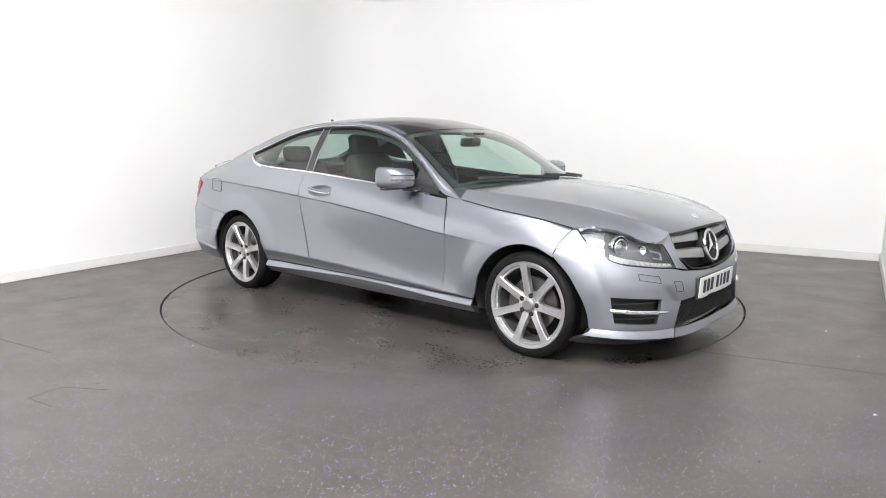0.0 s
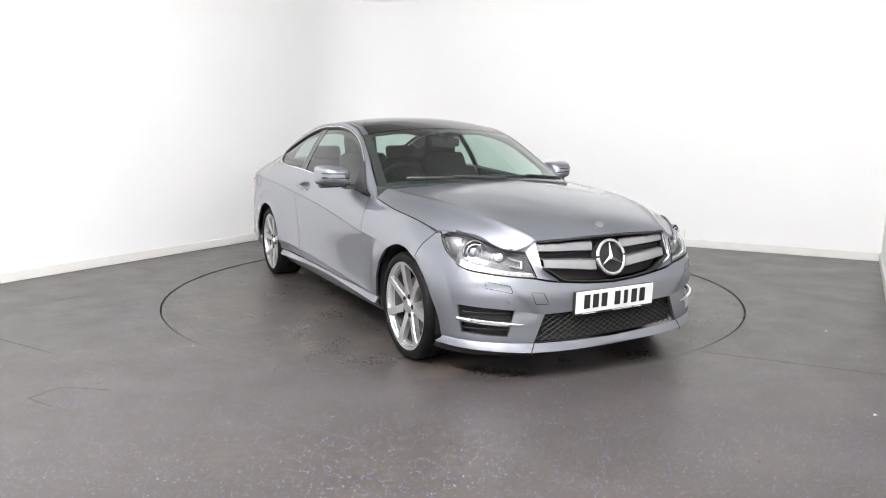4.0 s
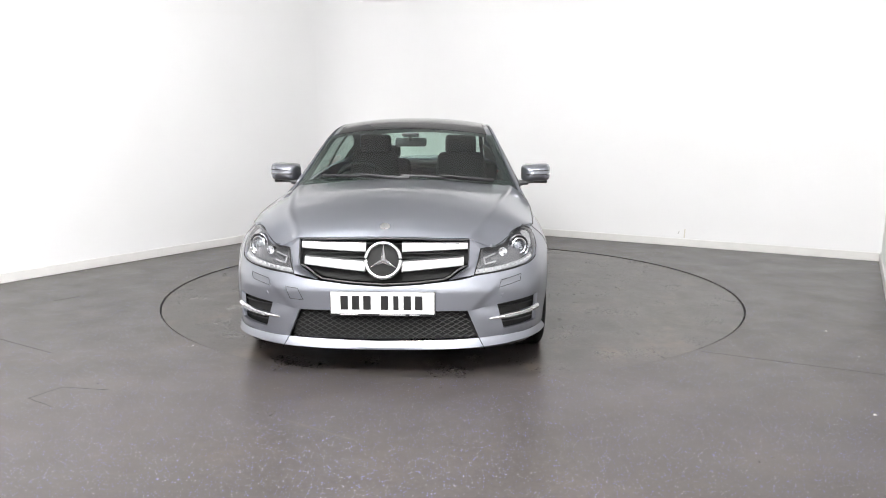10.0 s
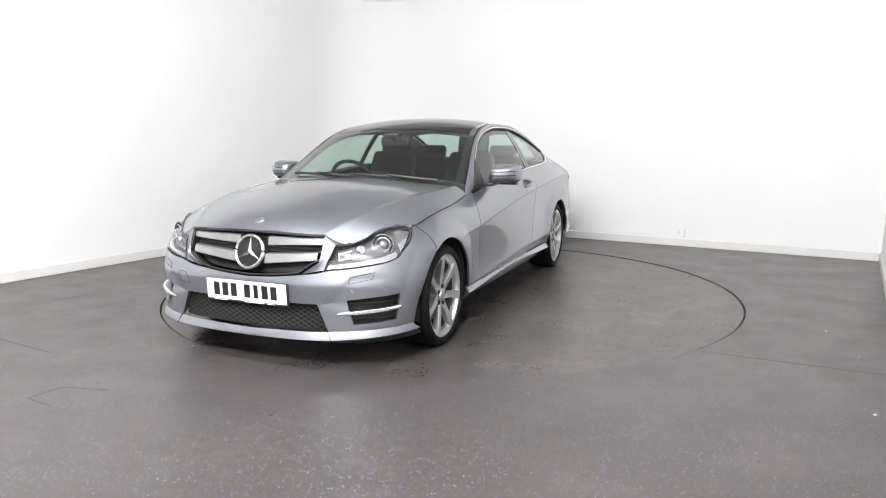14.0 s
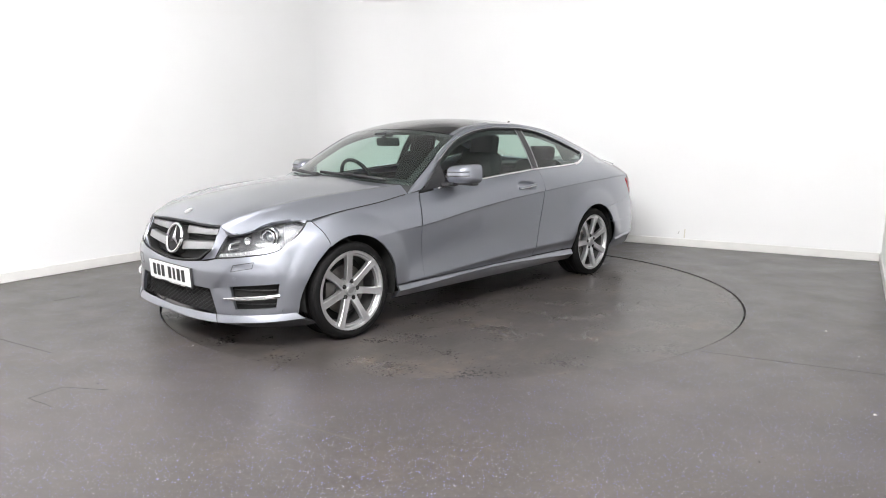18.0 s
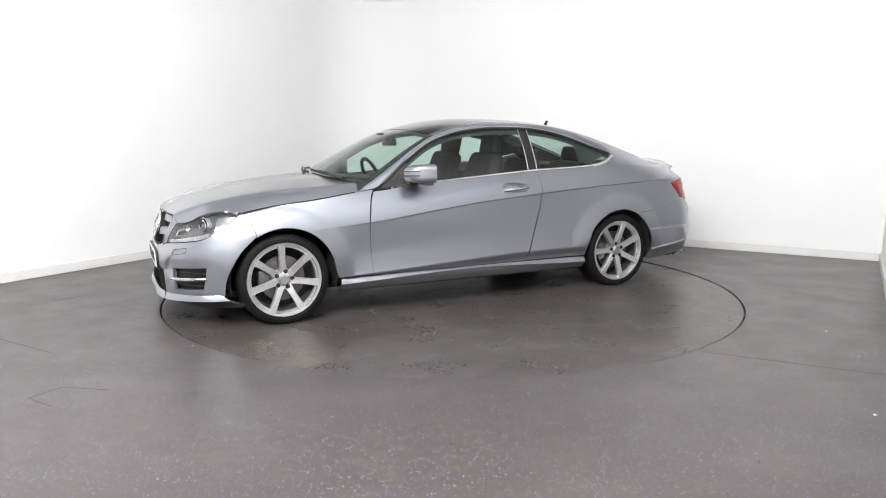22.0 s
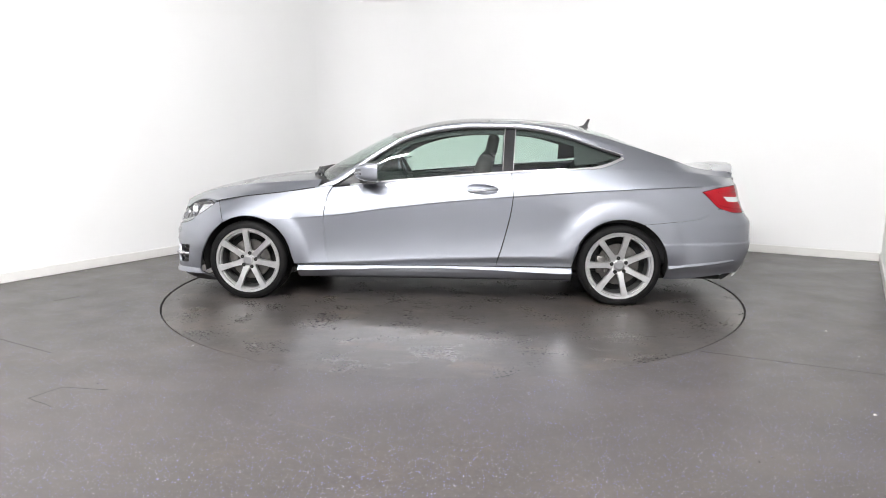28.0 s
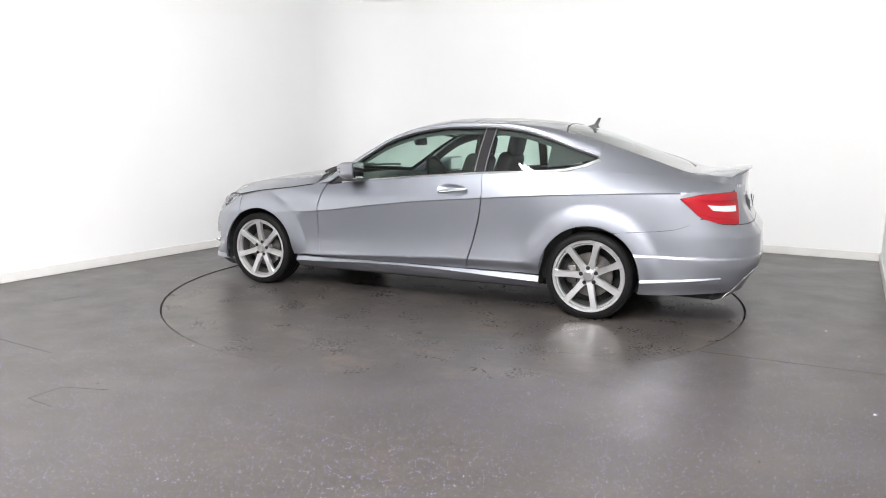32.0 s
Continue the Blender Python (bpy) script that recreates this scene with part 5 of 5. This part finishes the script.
cpart("parcel_shelf", box_bm(-1.58, 0, 0.955, 0.62, 1.10, 0.03, 0.01), M_DASH, smooth=False)


def build_seat(x, y, rear=False):
    cushion = box_bm(x + 0.10, y, 0.48, 0.50, 0.50, 0.16, 0.05, 3)
    seat = cpart("seat", cushion, M_SEAT, label="black leather seat")
    h = 0.62 if not rear else 0.52
    back = box_bm(0, 0, h / 2, 0.13, 0.48 if not rear else 0.52, h, 0.05, 3)
    for v in back.verts:
        v.co.y *= 1 - 0.22 * smooth01((v.co.z - 0.3) / 0.35)
    cpart("backrest", move(back, Matrix.Translation((x - 0.16, y, 0.50 if not rear else 0.52)) @ pose(0, 0, 0, 0, -20, 0)), M_SEAT, seat)
    top = Vector((x - 0.16 - math.sin(radians(20)) * (h + 0.08), y, (0.50 if not rear else 0.52) + math.cos(radians(20)) * (h + 0.07)))
    hr = box_bm(0, 0, 0, 0.09, 0.26, 0.17 if not rear else 0.12, 0.035, 3)
    cpart("headrest", move(hr, Matrix.Translation(top) @ pose(0, 0, 0, 0, -12, 0)), M_SEAT, seat)


for y in (0.36, -0.36):
    build_seat(-0.05, y)
    build_seat(-0.90, y, True)
wheel_rim = tube([(0, 0.185 * math.cos(a), 0.185 * math.sin(a)) for a in steps(40, 0, 2 * math.pi)[:-1]], 0.015, 8, True)
sm = Matrix.Translation((0.30, -0.37, 0.86)) @ pose(0, 0, 0, 0, 25, 0)
steer = cpart("steering_wheel", move(wheel_rim, sm), M_SEAT, label="black steering wheel")
cpart("steering_hub", move(box_bm(0.01, 0, -0.01, 0.05, 0.20, 0.12, 0.03), sm), M_DASH, steer)
for a in (0.0, 180.0, 270.0):
    cpart("steering_spoke", move(box_bm(0.005, 0.135, 0, 0.02, 0.10, 0.035, 0.008), sm @ pose(0, 0, 0, a, 0, 0)), M_SATIN, steer)
mirror_in = cpart("rear_view_mirror", move(box_bm(0, 0, 0, 0.035, 0.23, 0.065, 0.016), Matrix.Translation((0.30, 0, 1.175)) @ pose(0, 0, 0, 0, 8, 4)), M_BLACK, label="black rear-view mirror")
cpart("mirror_stem", tube([(0.32, 0, 1.19), (0.36, 0, 1.222)], 0.014, 8), M_BLACK, mirror_in)


# ---- marks on the floor ----
M_SEAM = mat("dark_seam", (0.042, 0.040, 0.038), 0.6)
M_SCUFF = make_rough("pale_scuff", (0.17, 0.158, 0.143), (0.115, 0.107, 0.098), 60.0, 0.6)
M_STAIN = make_rough("dark_wet_stain", (0.03, 0.028, 0.026), (0.05, 0.047, 0.044), 30.0, 0.42)
M_GRIT = make_rough("white_grit", (0.7, 0.69, 0.66), (0.6, 0.58, 0.55), 50.0, 0.8)


def seam(points, width=0.004):
    bm = strip([(x, y, 0.0004) for x, y in points], width, 0.0012)
    return tagged(part("floor_seam", bm, M_SEAM, smooth=False), "thin dark welded joint in the vinyl floor", kind="structure")


def wavy(a, b, n=12, size=0.006):
    rnd = random.Random(round(1000 * (a[0] + b[1])))
    return [(lerp(a[0], b[0], t) + rnd.uniform(-size, size) * 0.4, lerp(a[1], b[1], t) + rnd.uniform(-size, size) * 0.4) for t in steps(n)]


seam(wavy((1.43, -1.755), (2.62, -2.32)))
seam(wavy((-3.4, -1.19), (-2.27, -1.85)))
seam(wavy((-2.97, -0.60), (-2.855, -0.45), 4), 0.006)
seam(wavy((-1.98, -2.536), (-1.81, -2.637), 6), 0.003)
seam(wavy((-1.98, -2.536), (-1.90, -2.39), 6), 0.003)
seam(wavy((-1.90, -2.39), (-1.66, -2.42), 6), 0.002)


def blots(spots, rnd, z=0.0005):
    """Flat uneven patches: x, y, length, width, turn."""
    bm = bmesh.new()
    for x, y, l, w, a in spots:
        n = 14
        ca, sa = math.cos(a), math.sin(a)
        vs = []
        for k in range(n):
            t = 2 * math.pi * k / n
            r = rnd.uniform(0.55, 1.1)
            px, py = l / 2 * r * math.cos(t), w / 2 * r * math.sin(t)
            vs.append(bm.verts.new((x + px * ca - py * sa, y + px * sa + py * ca, z)))
        bm.faces.new(vs)
    bmesh.ops.triangulate(bm, faces=bm.faces)
    for f in bm.faces:
        if f.normal.z < 0:
            f.normal_flip()
    bm.normal_update()
    return bm


def floor_marks():
    rnd = random.Random(5)
    pale = [(1.97, 1.18, 0.05, 0.02, 0.2), (2.11, 0.68, 0.09, 0.025, 0.1), (2.20, 0.60, 0.05, 0.02, 0.3), (2.36, 0.64, 0.16, 0.02, 0.1),
            (-1.80, -1.63, 0.10, 0.012, 0.3), (-0.60, -2.84, 0.5, 0.008, -0.55), (-0.40, -2.96, 0.22, 0.006, -0.5), (2.40, -0.1, 0.08, 0.012, 0.2)]
    for _ in range(46):
        a, r = rnd.uniform(0, 2 * math.pi), rnd.uniform(2.26, 3.1)
        if abs(math.cos(a) * r) < 2.9:
            pale.append((r * math.cos(a), r * math.sin(a), rnd.uniform(0.03, 0.16), rnd.uniform(0.003, 0.010), rnd.uniform(-0.6, 0.6)))
    tagged(part("floor_scuffs", blots(pale, rnd), M_SCUFF, smooth=False), "pale rubbed scuffs on the grey vinyl floor", "scuffs", kind="stuff")
    dark = [(rnd.uniform(-2.6, 2.6), rnd.uniform(-3.2, 2.2), rnd.uniform(0.01, 0.03), rnd.uniform(0.006, 0.014), rnd.uniform(0, 3)) for _ in range(26)]
    dark = [d for d in dark if math.hypot(d[0], d[1]) > 2.27 and d[1] < 3.0 - abs(d[0]) * 0.9]
    tagged(part("floor_specks", blots(dark, rnd), M_STAIN, smooth=False), "small dark specks of dirt on the floor", "dirt", kind="stuff")
    # loose grit
    for x, y, r in ((2.373, -1.328, 0.010), (1.873, -2.674, 0.010), (-3.339, 0.567, 0.009), (-1.514, -1.698, 0.006), (2.282, -1.844, 0.006)):
        bm = bmesh.new()
        bmesh.ops.create_icosphere(bm, subdivisions=1, radius=r)
        for v in bm.verts:
            v.co *= rnd.uniform(0.7, 1.15)
            v.co.z = max(v.co.z * 0.6, -0.2 * r) + 0.2 * r
        g = part("grit", move(bm, Matrix.Translation((x, y, 0.0))), M_GRIT, smooth=False)
        tagged(g, "small white crumb lying on the vinyl floor", "debris", "crumbs on the floor")


floor_marks()
M_SMUDGE = make_rough("pale_smudge", (0.66, 0.62, 0.52), (0.74, 0.72, 0.66), 30.0, 0.7)
M_TICK = make_rough("grey_pencil_mark", (0.36, 0.35, 0.33), (0.5, 0.49, 0.47), 30.0, 0.7)
for a0, z0, a1, z1, w, ink in ((1.198, 0.092, 1.203, 0.195, 0.012, M_SMUDGE), (1.128, 0.135, 1.143, 0.172, 0.006, M_TICK)):
    line = [spot(lerp(a0, a1, t), BACK - 0.0006, lerp(z0, z1, t)) for t in steps(4)]
    tagged(part("wall_mark", strip(line, w, 0.0008, tuple(-E1)), ink, smooth=False), "faint smudge on the white wall above the skirting", kind="structure")


def deck_marks():
    rnd = random.Random(11)
    def here(x, y, l, w, a=0.0):
        return (x + 0.124, y - 0.292, l, w, a)
    wet = [here(0.67, 0.58, 0.16, 0.05), here(0.60, 0.81, 0.15, 0.05), here(0.36, 1.01, 0.10, 0.03), here(0.404, 1.22, 0.05, 0.02),
           here(0.17, 1.43, 0.06, 0.02), here(-0.41, 1.40, 0.05, 0.03), here(-0.17, 1.49, 0.03, 0.02), here(0.9, 1.05, 0.07, 0.03), here(1.3, 0.4, 0.2, 0.05)]
    for _ in range(12):
        wet.append(here(rnd.uniform(-1.6, 1.8), rnd.uniform(-1.3, 1.7), rnd.uniform(0.02, 0.13), rnd.uniform(0.006, 0.02), rnd.uniform(-0.7, 0.7)))
    wet = [p for p in wet if math.hypot(p[0], p[1]) < 2.1]
    tagged(part("wet_stains", blots(wet, rnd), M_STAIN, turntable, smooth=False), "dark wet spots", kind="stuff")
    pale = [here(-0.72, 1.17, 0.60, 0.008, -1.15), here(0.40, 1.24, 0.04, 0.016)]
    for _ in range(70):
        a, r = rnd.uniform(0, 2 * math.pi), rnd.uniform(0.5, 2.15)
        pale.append((r * math.cos(a), r * math.sin(a), rnd.uniform(0.03, 0.2), rnd.uniform(0.003, 0.012), a + rnd.uniform(1.2, 1.9)))
    for _ in range(24):
        a = rnd.gauss(2.3, 0.35)
        r = RAD - rnd.uniform(0.02, 0.10)
        pale.append((r * math.cos(a), r * math.sin(a), rnd.uniform(0.06, 0.22), rnd.uniform(0.006, 0.018), a + math.pi / 2))
    pale = [p for p in pale if math.hypot(p[0], p[1]) < 2.14]
    tagged(part("scuffs", blots(pale, rnd), M_SCUFF, turntable, smooth=False), "pale rubbed scuffs", kind="stuff")
    ring = lathe([(RAD - 0.030, 0.0006), (RAD - 0.0056, 0.0006), (RAD - 0.0056, -0.004)], 160)
    for f in move(ring, pose(0, 0, 0, 90)).faces:
        if abs(f.normal.z) > 0.5 and f.normal.z < 0:
            f.normal_flip()
    part("edge_strip", ring, M_DISC, turntable, smooth=False)


deck_marks()
# the printed strip under the front plate, and the camera housing behind the screen
for y, w in ((-0.17, 0.09), (0.05, 0.13), (0.16, 0.05)):
    cpart("dealer_print_bar", box_bm(2.1155, y, 0.3305, 0.002, w, 0.004), M_SKIRT, smooth=False)
cpart("sensor_housing", box_bm(0.34, 0, 1.228, 0.10, 0.12, 0.03, 0.012), M_BLACK)


# ---- motion ----
def motions():
    rows = [(float(t), pose(0, 0, 0, 0, 0, -39.98 - 5.135 * t)) for t in range(0, 33)]
    walk(car, rows)
    walk(turntable, [(t, pose(0, 0, -0.006) @ m) for t, m in rows])


motions()
